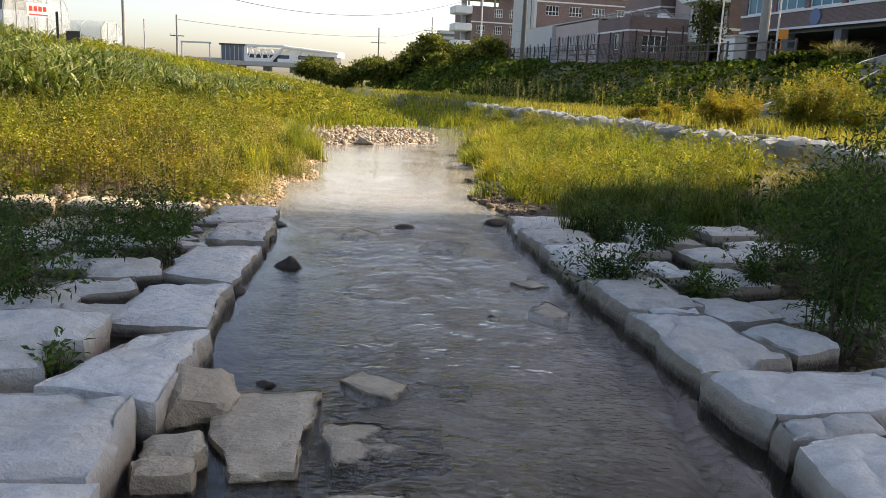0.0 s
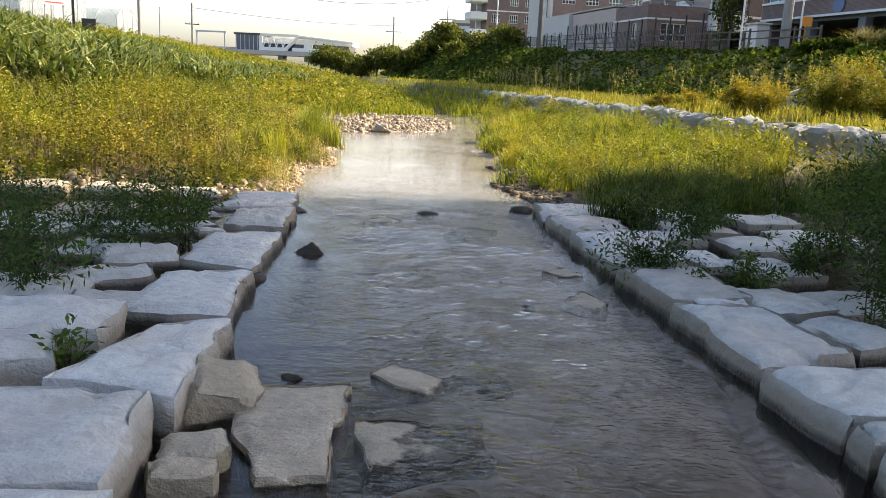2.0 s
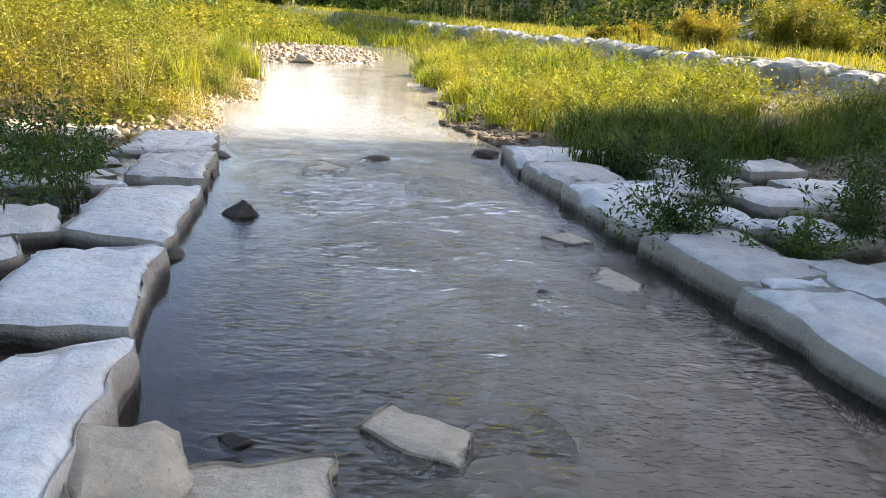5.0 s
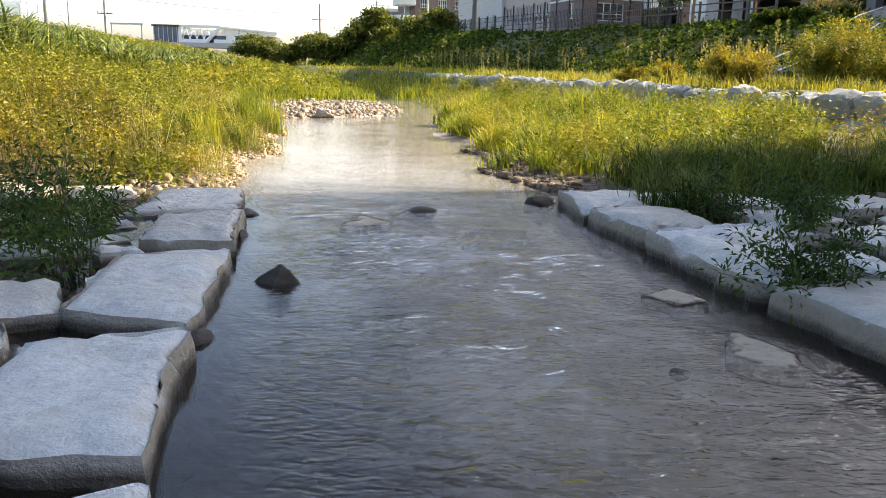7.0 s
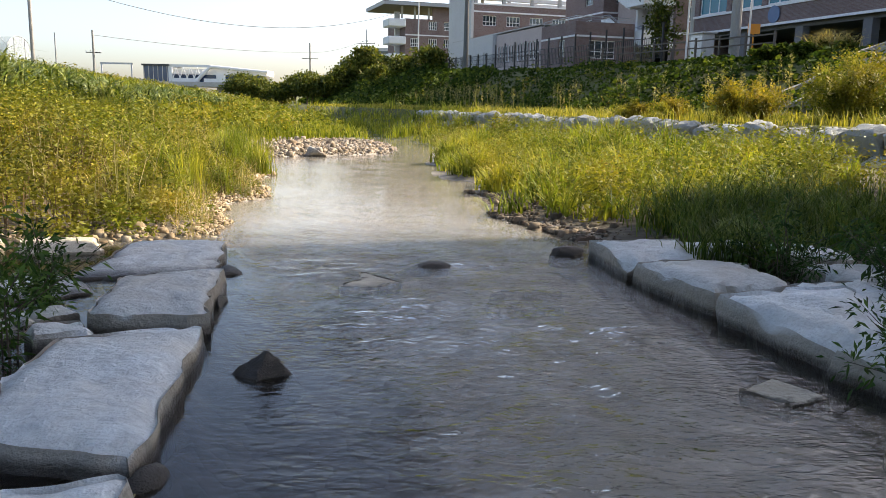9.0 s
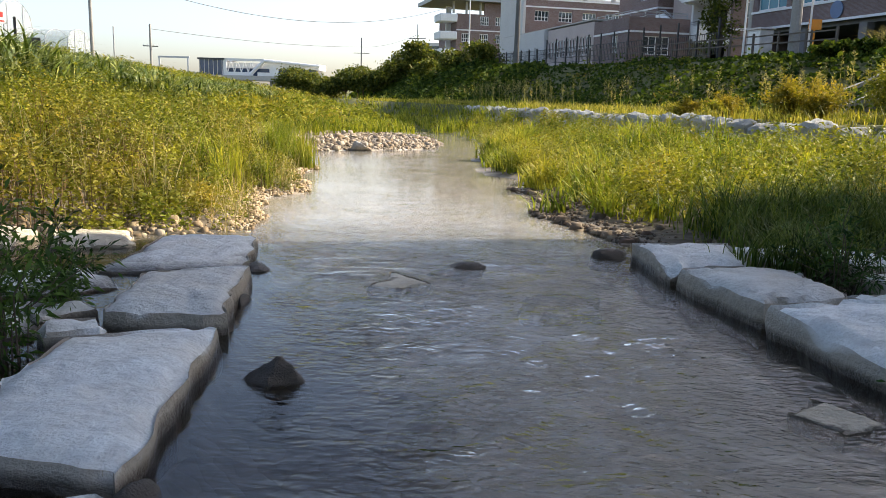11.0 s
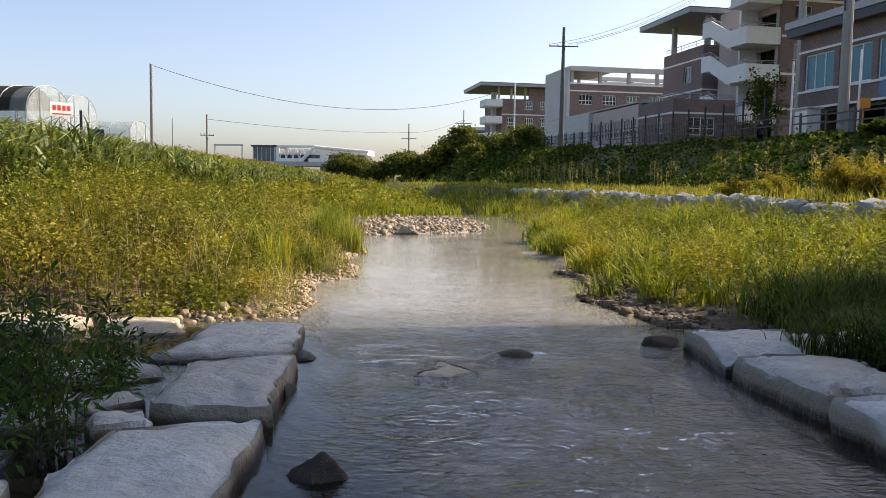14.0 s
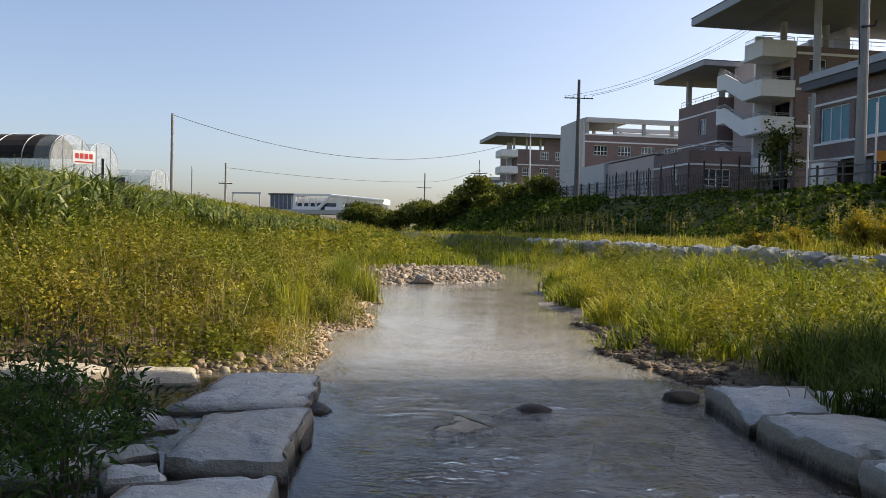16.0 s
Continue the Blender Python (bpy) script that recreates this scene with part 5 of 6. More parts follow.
TERRACE = [(8.3, 20.9, 1.55, 0.8, M_WEED), (9.2, 21.8, 1.7, 0.9, M_WEED), (9.9, 21.2, 1.35, 0.8, M_WEED), (6.5, 22.5, 1.0, 0.5, M_YELLOW), (7.3, 23.1, 1.1, 0.55, M_YELLOW), (7.0, 22.0, 0.75, 0.5, M_YELLOW), (5.6, 24.2, 0.6, 0.5, M_WEED), (4.9, 25.4, 0.5, 0.5, M_WEED), (10.9, 19.4, 1.2, 0.7, M_WEED)]
YSH = "dense yellow-green shrub on the terrace above the revetment"
for i, (x, y, h, wd, mat) in enumerate(TERRACE):
    shrub(x, y, h, wd, 26, int(6000 * wd * h) + 2500, 0.07, mat, YSH if mat is M_WEED else "bushy golden-yellow shrub on the terrace", 0.42, 80 + i)
for i, (x, y, h, wd) in enumerate([(13.0, 35.6, 0.55, 0.8), (13.6, 34.4, 0.6, 0.9), (14.4, 33.4, 0.55, 0.8)]):
    shrub(x, y, h, wd, 20, 4200, 0.13, M_VINE if i < 2 else M_TREE, "mound of dark vines on the embankment's brow", 0.6, 120 + i)
# thin pale cord snagged along the foot of the blocks
cord = part("cord", tube([(-1.70, 7.42, 0.0), (-1.655, 7.2, 0.02), (-1.60, 6.9, -0.01), (-1.55, 6.5, 0.03), (-1.47, 6.15, -0.01), (-1.42, 5.98, -0.05), (-1.36, 5.6, 0.0), (-1.30, 5.2, 0.04), (-1.22, 4.85, -0.01), (-1.17, 4.72, -0.04)], [0.0035] * 10, 5), M_STRAW)
tagged(cord, "thin pale cord snagged along the blocks' foot", "cord")
a = RNG.normal(0, 0.32, (700, 2))
p = np.stack([14.3 + a[:, 0], 33.9 + a[:, 1], land(14.3 + a[:, 0], 33.9 + a[:, 1]) + 0.15], -1)
tagged(quads("dead_brush", blade_quads(p, RNG.uniform(0.4, 1.0, 700), np.full(700, 0.035), RNG.uniform(0.3, 1.5, 700), segs=3), M_STRAW), "heap of dry brown brush on the embankment's brow", "brush", kind="stuff")
# grass tuft over the far end block
a = RNG.normal(0, 0.13, (420, 2))
p = np.stack([1.95 + a[:, 0] * 1.8, 9.75 + a[:, 1], np.full(420, -0.03)], -1)
tagged(quads("grass_tuft", blade_quads(p, RNG.uniform(0.2, 0.5, 420), np.full(420, 0.012), RNG.uniform(0.3, 1.1, 420), segs=3), M_REED), "green grass tuft hanging over the end block", "grass", kind="stuff")

# ---- stone revetment ----
revetment = empty("revetment", pose(0, 0, 0), "revetment of pale rough granite blocks along the terrace", "revetment", kind="structure")
shapes = []
for s in range(6):
    bm = stone_bm(200 + s, [(-0.5, -0.5), (0.5, -0.5), (0.5, 0.5), (-0.5, 0.5)], 1.0, relief=0.09, bev=0.2, cuts=7, chips=10, corner=2.0)
    me = bpy.data.meshes.new("block")
    bm.to_mesh(me)
    bm.free()
    me.shade_smooth()
    me.set_sharp_from_angle(angle=radians(32))
    me.materials.append(M_REVET)
    shapes.append(me)
dist = -9.0
k = 0
while dist < 26:
    ln = random.uniform(0.6, 1.05)
    cy = 18 + (dist + ln / 2) * 0.957
    cx = float(revet_line(cy))
    for course in range(2):
        ob = new("block", shapes[(k + 3 * course) % 6])
        ob.parent = revetment
        out, top, tall = ((-0.04, 0.93, 0.62), (-0.30, 0.52, 0.5))[course]
        ob.matrix_basis = pose(cx + out + random.uniform(-0.05, 0.05), cy + course * 0.3, top + random.uniform(-0.13, 0.0), random.uniform(-6, 6), random.uniform(-28, -16), FRAME_TURN + random.uniform(-10, 10)) @ Matrix.Diagonal((random.uniform(0.34, 0.44), ln * random.uniform(0.84, 0.95), tall, 1))
        k += 1
    dist += ln


# ---- trees ----
def tree(x, y, h, wide, count, leaf, label, seed, z0=None, group="row of trees", low=0.28):
    rng = np.random.default_rng(seed)
    z0 = float(land(x, y)) if z0 is None else z0
    top = empty("tree", pose(x, y, z0), label, "tree", group)
    bm = tube([(0, 0, -0.1), (0.04 * h, 0, 0.35 * h), (0.02 * h, 0.02 * h, 0.8 * h)], [0.035 * h, 0.024 * h, 0.008 * h], 7)
    part("trunk", bm, M_BARK, top)
    centres = []
    for i in range(9):
        a, t = rng.uniform(0, 6.28), rng.uniform(0.35, 0.95)
        r = wide * rng.uniform(0.35, 0.75) * (1.15 - 0.6 * abs(t - 0.5))
        c = Vector((r * math.cos(a), r * math.sin(a), h * t))
        centres.append(c)
        part("limb", tube([(0.03 * h, 0, h * t * 0.55), tuple(Vector((0, 0, h * t * 0.7)).lerp(c, 0.5)), tuple(c)], [0.014 * h, 0.009 * h, 0.004 * h], 5), M_BARK, top)
    centres += [Vector((rng.normal(0, wide * 0.3), rng.normal(0, wide * 0.3), h * rng.uniform(0.5, 0.98))) for _ in range(9)]
    C = np.array([tuple(c) for c in centres])
    k = rng.integers(0, len(C), count)
    p = C[k] + rng.normal(size=(count, 3)) * np.array((0.26 * wide, 0.26 * wide, 0.10 * h)) * rng.uniform(0.5, 1.1, (len(C), 1))[k]
    p = p[p[:, 2] > low * h]
    way = unit(rng.normal(size=p.shape))
    ln = leaf * rng.uniform(0.6, 1.4, len(p))
    quads("crown", leaf_quads(p, way, ln, ln * 0.6), M_TREE, top)
    return top


for i in range(15):
    f = i / 14
    x, y = -28.5 + 21 * f + random.uniform(-0.4, 0.4), 122 - 16 * f + random.uniform(-1.5, 1.5)
    tree(x, y, 3.6 - 0.5 * f + random.uniform(-0.5, 0.6), 2.2 + random.uniform(-0.2, 0.4), 2800, 0.40, "dark green roadside tree with a rounded crown", 300 + i, low=0.36)
tree(-3.4, 86.5, 2.2, 2.2, 4200, 0.3, "round dark green tree on the embankment", 321)
tree(-0.9, 83.0, 2.7, 2.0, 4200, 0.3, "yellow-green tree standing on the embankment's edge", 322)
tree(-5.8, 91.0, 2.1, 2.2, 3600, 0.3, "round dark green tree on the embankment", 323)

# ---- the brick school buildings beyond the road ----
YARD = pose(12.9, 40, 0.3, 0, 0, FRAME_TURN)  # local x: away from the stream, y: up the valley


def wall_cells(bm, axis, at, thick, a0, a1, z0, z1, holes=()):
    """A wall with openings that go through. axis 'x': the wall lies in a plane of constant x."""
    cuts_a = sorted({a0, a1, *[h[0] for h in holes], *[h[1] for h in holes]})
    cuts_z = sorted({z0, z1, *[h[2] for h in holes], *[h[3] for h in holes]})
    for p, q in zip(cuts_a, cuts_a[1:]):
        for r, s in zip(cuts_z, cuts_z[1:]):
            if any(h[0] <= (p + q) / 2 <= h[1] and h[2] <= (r + s) / 2 <= h[3] for h in holes):
                continue
            if axis == "x":
                box(bm, at, at + thick, p, q, r, s)
            else:
                box(bm, p, q, at, at + thick, r, s)
    bmesh.ops.remove_doubles(bm, verts=bm.verts[:], dist=0.0005)


def window(parent, axis, at, a0, a1, z0, z1, mat, bars=2, sash=0.07, cross=False):
    """A glazed window: frame, mullions and a pane set back in its opening."""
    d0, d1 = at + 0.08, at + 0.16
    holes = []
    cut = z0 + (z1 - z0) * 0.36
    for i in range(bars):
        lo, hi = a0 + (a1 - a0) * i / bars + sash * (1 if i == 0 else 0.5), a0 + (a1 - a0) * (i + 1) / bars - sash * (1 if i == bars - 1 else 0.5)
        for r, q in (((z0 + sash, cut), (cut + sash, z1 - sash)) if cross else ((z0 + sash, z1 - sash),)):
            holes.append((lo, hi, r, q))
    bm = bmesh.new()
    wall_cells(bm, axis, d0, d1 - d0, a0, a1, z0, z1, holes)
    win = part("window", bm, M_WHITE, parent, "white window frame")
    g = (d0 + 0.03, d0 + 0.05, a0 + 0.02, a1 - 0.02, z0 + 0.02, z1 - 0.02)
    part("pane", boxes([g if axis == "x" else (g[2], g[3], g[0], g[1], g[4], g[5])]), mat, win)


def rail(parent, pts, h=0.9, step=1.2):
    for a, b in zip(pts, pts[1:]):
        a, b = Vector(a), Vector(b)
        part("rail", tube([a + Vector((0, 0, h)), b + Vector((0, 0, h))], [0.035, 0.035], 6), M_STEEL, parent)
        part("rail", tube([a + Vector((0, 0, h * 0.55)), b + Vector((0, 0, h * 0.55))], [0.02, 0.02], 5), M_STEEL, parent)
        n = max(1, int((b - a).length / step))
        for i in range(n + 1):
            p = a.lerp(b, i / n)
            part("rail_post", tube([p, p + Vector((0, 0, h))], [0.025, 0.025], 5), M_STEEL, parent)


def roof_slab(parent, x0, x1, y0, y1, z, thick, fascia=None):
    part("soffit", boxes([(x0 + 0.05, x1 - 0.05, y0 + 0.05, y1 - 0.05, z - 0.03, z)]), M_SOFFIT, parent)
    part("roof", boxes([(x0, x1, y0, y1, z + 0.003, z + thick)]), fascia or M_ROOF, parent)
    part("roof_cap", boxes([(x0 - 0.05, x1 + 0.05, y0 - 0.05, y1 + 0.05, z + thick + 0.003, z + thick + 0.07)]), M_DARKFASCIA, parent)


# near block with the blue glazing
b = empty("school_building", YARD @ pose(0, 0, -0.55), "brown brick school block with blue-blinded windows over a dark undercroft", "building", "school buildings")
bm = bmesh.new()
wins = [(u, u + 2.9, 7.65, 9.95) for u in np.arange(-12.6, 16, 3.35)]
wall_cells(bm, "x", 10.0, 0.35, -14, 17.6, 6.55, 11.2, wins)
wall_cells(bm, "y", 17.25, 0.35, 10.36, 24, 3.4, 11.2)
wall_cells(bm, "y", -14, 0.35, 10.36, 24, 3.4, 11.2)
part("wall", bm, M_BRICK, b)
# near-black sheet painting the shade behind the undercroft's columns
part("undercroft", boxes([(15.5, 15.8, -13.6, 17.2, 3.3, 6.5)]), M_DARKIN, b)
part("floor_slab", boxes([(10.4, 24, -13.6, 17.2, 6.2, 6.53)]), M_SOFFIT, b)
part("back_wall", boxes([(23.6, 24, -13.6, 17.2, 6.55, 11.2)]), M_BRICK, b)
# flat sheet painting the darkness behind the windows
part("dark_backing", boxes([(12.5, 12.6, -13.6, 17.2, 6.55, 11.2)]), M_DARKIN, b)
for z in (6.42, 7.5, 10.1):
    part("string_course", boxes([(9.93, 9.997, -14.05, 17.65, z, z + 0.14)]), M_WHITE, b)
for u, u1, z0, z1 in wins:
    window(b, "x", 10.05, float(u), float(u1), z0, z1, M_BLIND, 3, 0.09)
# columns take the dark soffit colour, so undercroft shade is painted on them
for u in np.arange(-12, 18, 4.9):
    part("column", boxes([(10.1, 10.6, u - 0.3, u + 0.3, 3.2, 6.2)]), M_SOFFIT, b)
part("roof", boxes([(9.3, 24.5, -14.6, 18.2, 11.2, 11.75)]), M_DARKFASCIA, b)
part("gutter", boxes([(9.2, 24.6, -14.7, 18.3, 11.754, 12.2)]), M_ROOF, b)
cr = bmesh.new()
bmesh.ops.create_circle(cr, cap_ends=True, radius=0.5, segments=24, matrix=pose(9.9, 9.6, 7.05, 0, -90, 0))
bmesh.ops.solidify(cr, geom=cr.faces[:], thickness=0.06)
part("emblem", cr, M_BLUE, b, "round blue emblem without lettering")

# stair tower with white zigzag stairs under a great flat roof
b = empty("school_building", YARD, "brown brick stair tower with white stairs and a wide roof", "building", "school buildings")
bm = bmesh.new()
wall_cells(bm, "y", 30.2, 0.35, 16.8, 30, 3.5, 16.9, [(v, v + 1.6, z, z + 1.3) for v in (18.0, 21.6, 25) for z in (14.6, 11.4, 8.3)])
part("wall", bm, M_BRICK, b)
bm = bmesh.new()
wall_cells(bm, "x", 16.8, 0.35, 30.56, 40, 3.5, 16.9, [(31.0, 33.6, z, z + 2.3) for z in (4.2, 7.0, 10.1, 13.1)])
part("side_wall", bm, M_PINK, b)
part("dark_backing", boxes([(19.5, 19.6, 30.6, 39.9, 3.5, 16.8)]), M_DARKIN, b)
part("dark_backing", boxes([(17.2, 30, 32.8, 32.9, 3.5, 16.8)]), M_DARKIN, b)
for v in (18.0, 21.6, 25):
    for z in (14.6, 11.4, 8.3):
        window(b, "y", 30.25, v, v + 1.6, z, z + 1.3, M_GLASS, 2)
for z in (7.2, 10.1, 13.2, 16.2):
    part("string_course", boxes([(16.85, 30, 30.13, 30.197, z, z + 0.2)]), M_WHITE, b)
part("fin_wall", boxes([(15.2, 16.78, 33.7, 34.0, 3.5, 18.4)]), M_WHITE, b, "white stair wall")
for i, z in enumerate((6.3, 9.8, 12.85, 16.15)):
    land_p = part("landing", boxes([(13.86, 16.78, 30.42, 33.6, z - 0.2, z)]), M_WHITE, b)
    part("parapet", boxes([(13.7, 13.85, 30.4, 33.0, z - 0.25, z + 1.15), (13.7, 16.79, 30.24, 30.397, z - 0.25, z + 1.15)]), M_WHITE, land_p)
    rail(b, [(16.6, 30.3, z + 1.15), (13.78, 30.3, z + 1.15), (13.78, 33.0, z + 1.15)], 0.3, 1.4)
for i, z in enumerate((3.2, 6.3, 9.8, 12.85)):
    bm = bmesh.new()
    for s in range(9):
        box(bm, 14.0, 15.4, 33.0 + s * 0.36, 33.38 + s * 0.36, z + s * 0.167 - 0.35, z + (s + 1) * 0.167)
    flight = part("stair_flight", bm, M_WHITE, b)
    prof = [(33.0, z - 0.3), (36.2, z + 1.25), (37.6, z + 1.25), (37.6, z + 2.65), (36.2, z + 2.65), (33.0, z + 1.15)]
    sb = bmesh.new()
    va = [sb.verts.new((13.7, u, w)) for u, w in prof]
    vb = [sb.verts.new((13.85, u, w)) for u, w in prof]
    sb.faces.new(va)
    sb.faces.new(vb[::-1])
    for j in range(len(prof)):
        sb.faces.new((va[j], vb[j], vb[(j + 1) % 6], va[(j + 1) % 6]))
    bmesh.ops.recalc_face_normals(sb, faces=sb.faces)
    part("stringer", sb, M_WHITE, flight, "white zigzag stair parapet")
    part("half_landing", boxes([(13.86, 16.4, 36.25, 37.6, z + 1.25, z + 1.45)]), M_WHITE, flight)
    rail(b, [(13.78, 33.0, z + 1.15), (13.78, 36.2, z + 2.65), (13.78, 37.6, z + 2.65)], 0.3, 1.4)
for x, y in ((16.0, 30.9), (14.4, 24.0), (20, 31.0), (22, 36.0)):
    part("column", tube([(x, y, 16.9 if y > 30 else 3.2), (x, y, 19.0)], [0.28, 0.28], 12), M_CONC, b)
rail(b, [(16.9, 30.35, 16.9), (29, 30.35, 16.9)], 0.75, 1.6)
part("terrace", boxes([(17.15, 30, 30.56, 40, 16.6, 16.88)]), M_CONC, b)
part("rear_wall", boxes([(22, 22.3, 31, 39, 16.9, 18.95)]), M_GREYWALL, b)
roof_slab(b, 9.3, 30.5, 8.0, 34.2, 19.0, 0.62)
tree(14.3, 56.5, 4.9, 1.25, 1500, 0.22, "slim green tree before the school", 330, 3.3, "trees by the school", 0.25)

# second block with a pillared roof terrace, and its low annex
b = empty("school_building", YARD @ pose(0.4, 0, 0.3), "brown brick block with a pillared roof terrace", "building", "school buildings")
bm = bmesh.new()
wall_cells(bm, "x", 15.0, 0.35, 40.4, 48.6, 3.6, 13.9, [(42.6, 44.2, 10.6, 12.2), (42.6, 44.2, 7.6, 9.2)])
wall_cells(bm, "y", 40.4, 0.35, 15.36, 28, 3.6, 13.9, [(16.4, 17.6, 10.6, 12.2)])
wall_cells(bm, "y", 48.25, 0.35, 15.36, 28, 3.6, 13.9)
part("wall", bm, M_BRICK, b)
part("dark_backing", boxes([(17, 17.1, 40.8, 48.2, 3.6, 13.8), (27.6, 28, 40.8, 48.2, 3.6, 13.8)]), M_DARKIN, b)
part("terrace", boxes([(15.36, 27.6, 40.76, 48.2, 13.3, 13.6)]), M_CONC, b)
window(b, "x", 15.05, 42.6, 44.2, 10.6, 12.2, M_GLASS, 2)
window(b, "x", 15.05, 42.6, 44.2, 7.6, 9.2, M_GLASS, 2)
window(b, "y", 40.45, 16.4, 17.6, 10.6, 12.2, M_GLASS, 2)
for z in (9.6, 12.6):
    part("string_course", boxes([(14.93, 14.997, 40.33, 48.65, z, z + 0.15), (14.93, 28.05, 40.33, 40.397, z, z + 0.15)]), M_WHITE, b)
for x, y in ((15.7, 41.0), (15.7, 47.8), (20.5, 41.0), (20.5, 47.8)):
    part("column", boxes([(x - 0.22, x + 0.22, y - 0.22, y + 0.22, 13.604, 16.8)]), M_CONC, b)
rail(b, [(15.2, 48.4, 13.9), (15.2, 40.6, 13.9), (24, 40.6, 13.9)], 0.6, 1.5)
roof_slab(b, 13.2, 28.5, 40.0, 51.0, 16.8, 0.45)

b = empty("annex", YARD, "single-storey brown brick annex with a railed roof", "building", "school buildings")
bm = bmesh.new()
wall_cells(bm, "x", 8.0, 0.3, 31.4, 38.2, 3.4, 8.0, [(33.4, 34.6, 5.2, 6.6)])
wall_cells(bm, "y", 31.4, 0.3, 8.31, 13.6, 3.4, 8.0, [(9.3, 11.8, 5.0, 6.5)])
part("wall", bm, M_BRICK, b)
part("dark_backing", boxes([(9.9, 10.0, 33.0, 38.2, 3.4, 7.7), (8.6, 13.5, 33.0, 33.1, 3.4, 7.7)]), M_DARKIN, b)
part("roof", boxes([(8.31, 13.6, 31.71, 38.2, 7.5, 7.8)]), M_CONC, b)
window(b, "x", 8.04, 33.4, 34.6, 5.2, 6.6, M_GLASS, 2)
window(b, "y", 31.44, 9.3, 11.8, 5.0, 6.5, M_GLASS, 4, cross=True)
part("string_course", boxes([(7.93, 7.997, 31.33, 38.2, 6.75, 6.9), (7.93, 13.6, 31.33, 31.397, 6.75, 6.9)]), M_WHITE, b)
rail(b, [(8.15, 38.0, 8.0), (8.15, 31.55, 8.0), (13.4, 31.55, 8.0)], 0.45, 1.3)

b = empty("low_wing", YARD @ pose(0, 0, 0.6), "long low wing with pinkish and grey walls and strip windows", "building", "school buildings")
bm = bmesh.new()
strip = [(u, u + 0.62, 4.7, 6.35) for u in np.arange(38.8, 49.0, 0.78)]
wall_cells(bm, "x", 8.0, 0.3, 38.25, 49.6, 3.4, 7.55, strip)
part("wall", bm, M_PINK, b)
for u, u1, z0, z1 in strip:
    window(b, "x", 8.03, float(u), float(u1), z0, z1, M_GLASS, 1, 0.08, True)
bm = bmesh.new()
doors = [(51.5, 52.4, 4.3, 5.9), (53.6, 54.4, 4.3, 5.9), (56.2, 57.2, 4.3, 5.9), (59.5, 60.3, 4.3, 5.9)]
wall_cells(bm, "x", 7.6, 0.3, 49.65, 64.0, 3.4, 7.65, doors)
wall_cells(bm, "y", 49.65, 0.3, 7.91, 14, 3.4, 7.65)
part("wall", bm, M_GREYWALL, b, "pale grey panelled wall")
for u, u1, z0, z1 in doors:
    window(b, "x", 7.64, u, u1, z0, z1, M_GLASS, 2)
part("dark_backing", boxes([(9.9, 10.0, 38.3, 63.9, 3.4, 7.4)]), M_DARKIN, b)
part("roof", boxes([(7.91, 14, 38.25, 64.0, 7.66, 7.8)]), M_CONC, b)

b = empty("school_building", YARD @ pose(0, 0, 0.4), "brown brick block with grey end wall and open pergola roof", "building", "school buildings")
bm = bmesh.new()
row = [(v, v + 1.9, 10.7, 12.0) for v in (13.6, 16.9, 20.2, 23.5)]
wall_cells(bm, "y", 69.0, 0.35, 12.36, 30, 3.6, 13.3, row)
part("wall", bm, M_BRICK, b)
for v, v1, z0, z1 in row:
    window(b, "y", 69.05, v, v1, z0, z1, M_GLASS, 4, 0.08, True)
part("end_wall", boxes([(12.0, 12.35, 69.0, 78.3, 3.6, 15.5)]), M_GREYWALL, b, "pale grey panelled end wall")
part("stair_glazing", boxes([(11.93, 11.997, 70.2, 71.2, 8.0, 14.2)]), M_GLASS, b)
part("dark_backing", boxes([(12.4, 30, 71.5, 71.6, 3.6, 13.2)]), M_DARKIN, b)
part("terrace", boxes([(12.36, 30, 69.36, 78, 12.8, 13.1)]), M_CONC, b)
for z in (12.35, 13.304):
    part("string_course", boxes([(12.3, 30, 68.93, 68.997, z, z + 0.18)]), M_WHITE, b)
for v in (12.7, 16.6, 20.6, 24.6, 28.6):
    for u in (69.4, 77.4):
        part("column", boxes([(v - 0.2, v + 0.2, u - 0.2, u + 0.2, 13.3, 15.0)]), M_CONC, b)
part("pergola_beam", boxes([(12.36, 30, 68.8, 69.5, 15.0, 15.6), (12.36, 30, 77.2, 77.9, 15.0, 15.5)]), M_GREYWALL, b)
part("roof", boxes([(12.36, 18.5, 69.5, 77.2, 15.1, 15.5)]), M_SOFFIT, b)
part("terrace_wall", boxes([(19.5, 29.9, 76.2, 76.5, 13.1, 14.7)]), M_GREYWALL, b)

b = empty("school_building", YARD @ pose(1.6, 0, 0.9), "brick block with white balconies under an overhanging flat roof", "building", "school buildings")
bm = bmesh.new()
row = [(v, v + 1.5, z, z + 1.4) for v in (10.8, 13.9, 16.6) for z in (9.4, 12.2) if not (v < 13 and z > 12)]
wall_cells(bm, "y", 100.0, 0.35, 9.9, 24, 2.4, 13.9, row)
wall_cells(bm, "x", 9.9, 0.35, 100.36, 112, 2.4, 13.9)
part("wall", bm, M_BRICK, b)
for v, v1, z0, z1 in row:
    window(b, "y", 100.05, v, v1, z0, z1, M_GLASS, 4, 0.09, True)
part("string_course", boxes([(9.85, 24, 99.93, 99.997, 11.2, 11.4)]), M_WHITE, b)
part("upper_wall", boxes([(14.6, 24, 100.0, 100.3, 13.903, 15.8)]), M_BRICK, b)
part("dark_backing", boxes([(10.3, 24, 103, 103.1, 3.6, 13.8)]), M_DARKIN, b)
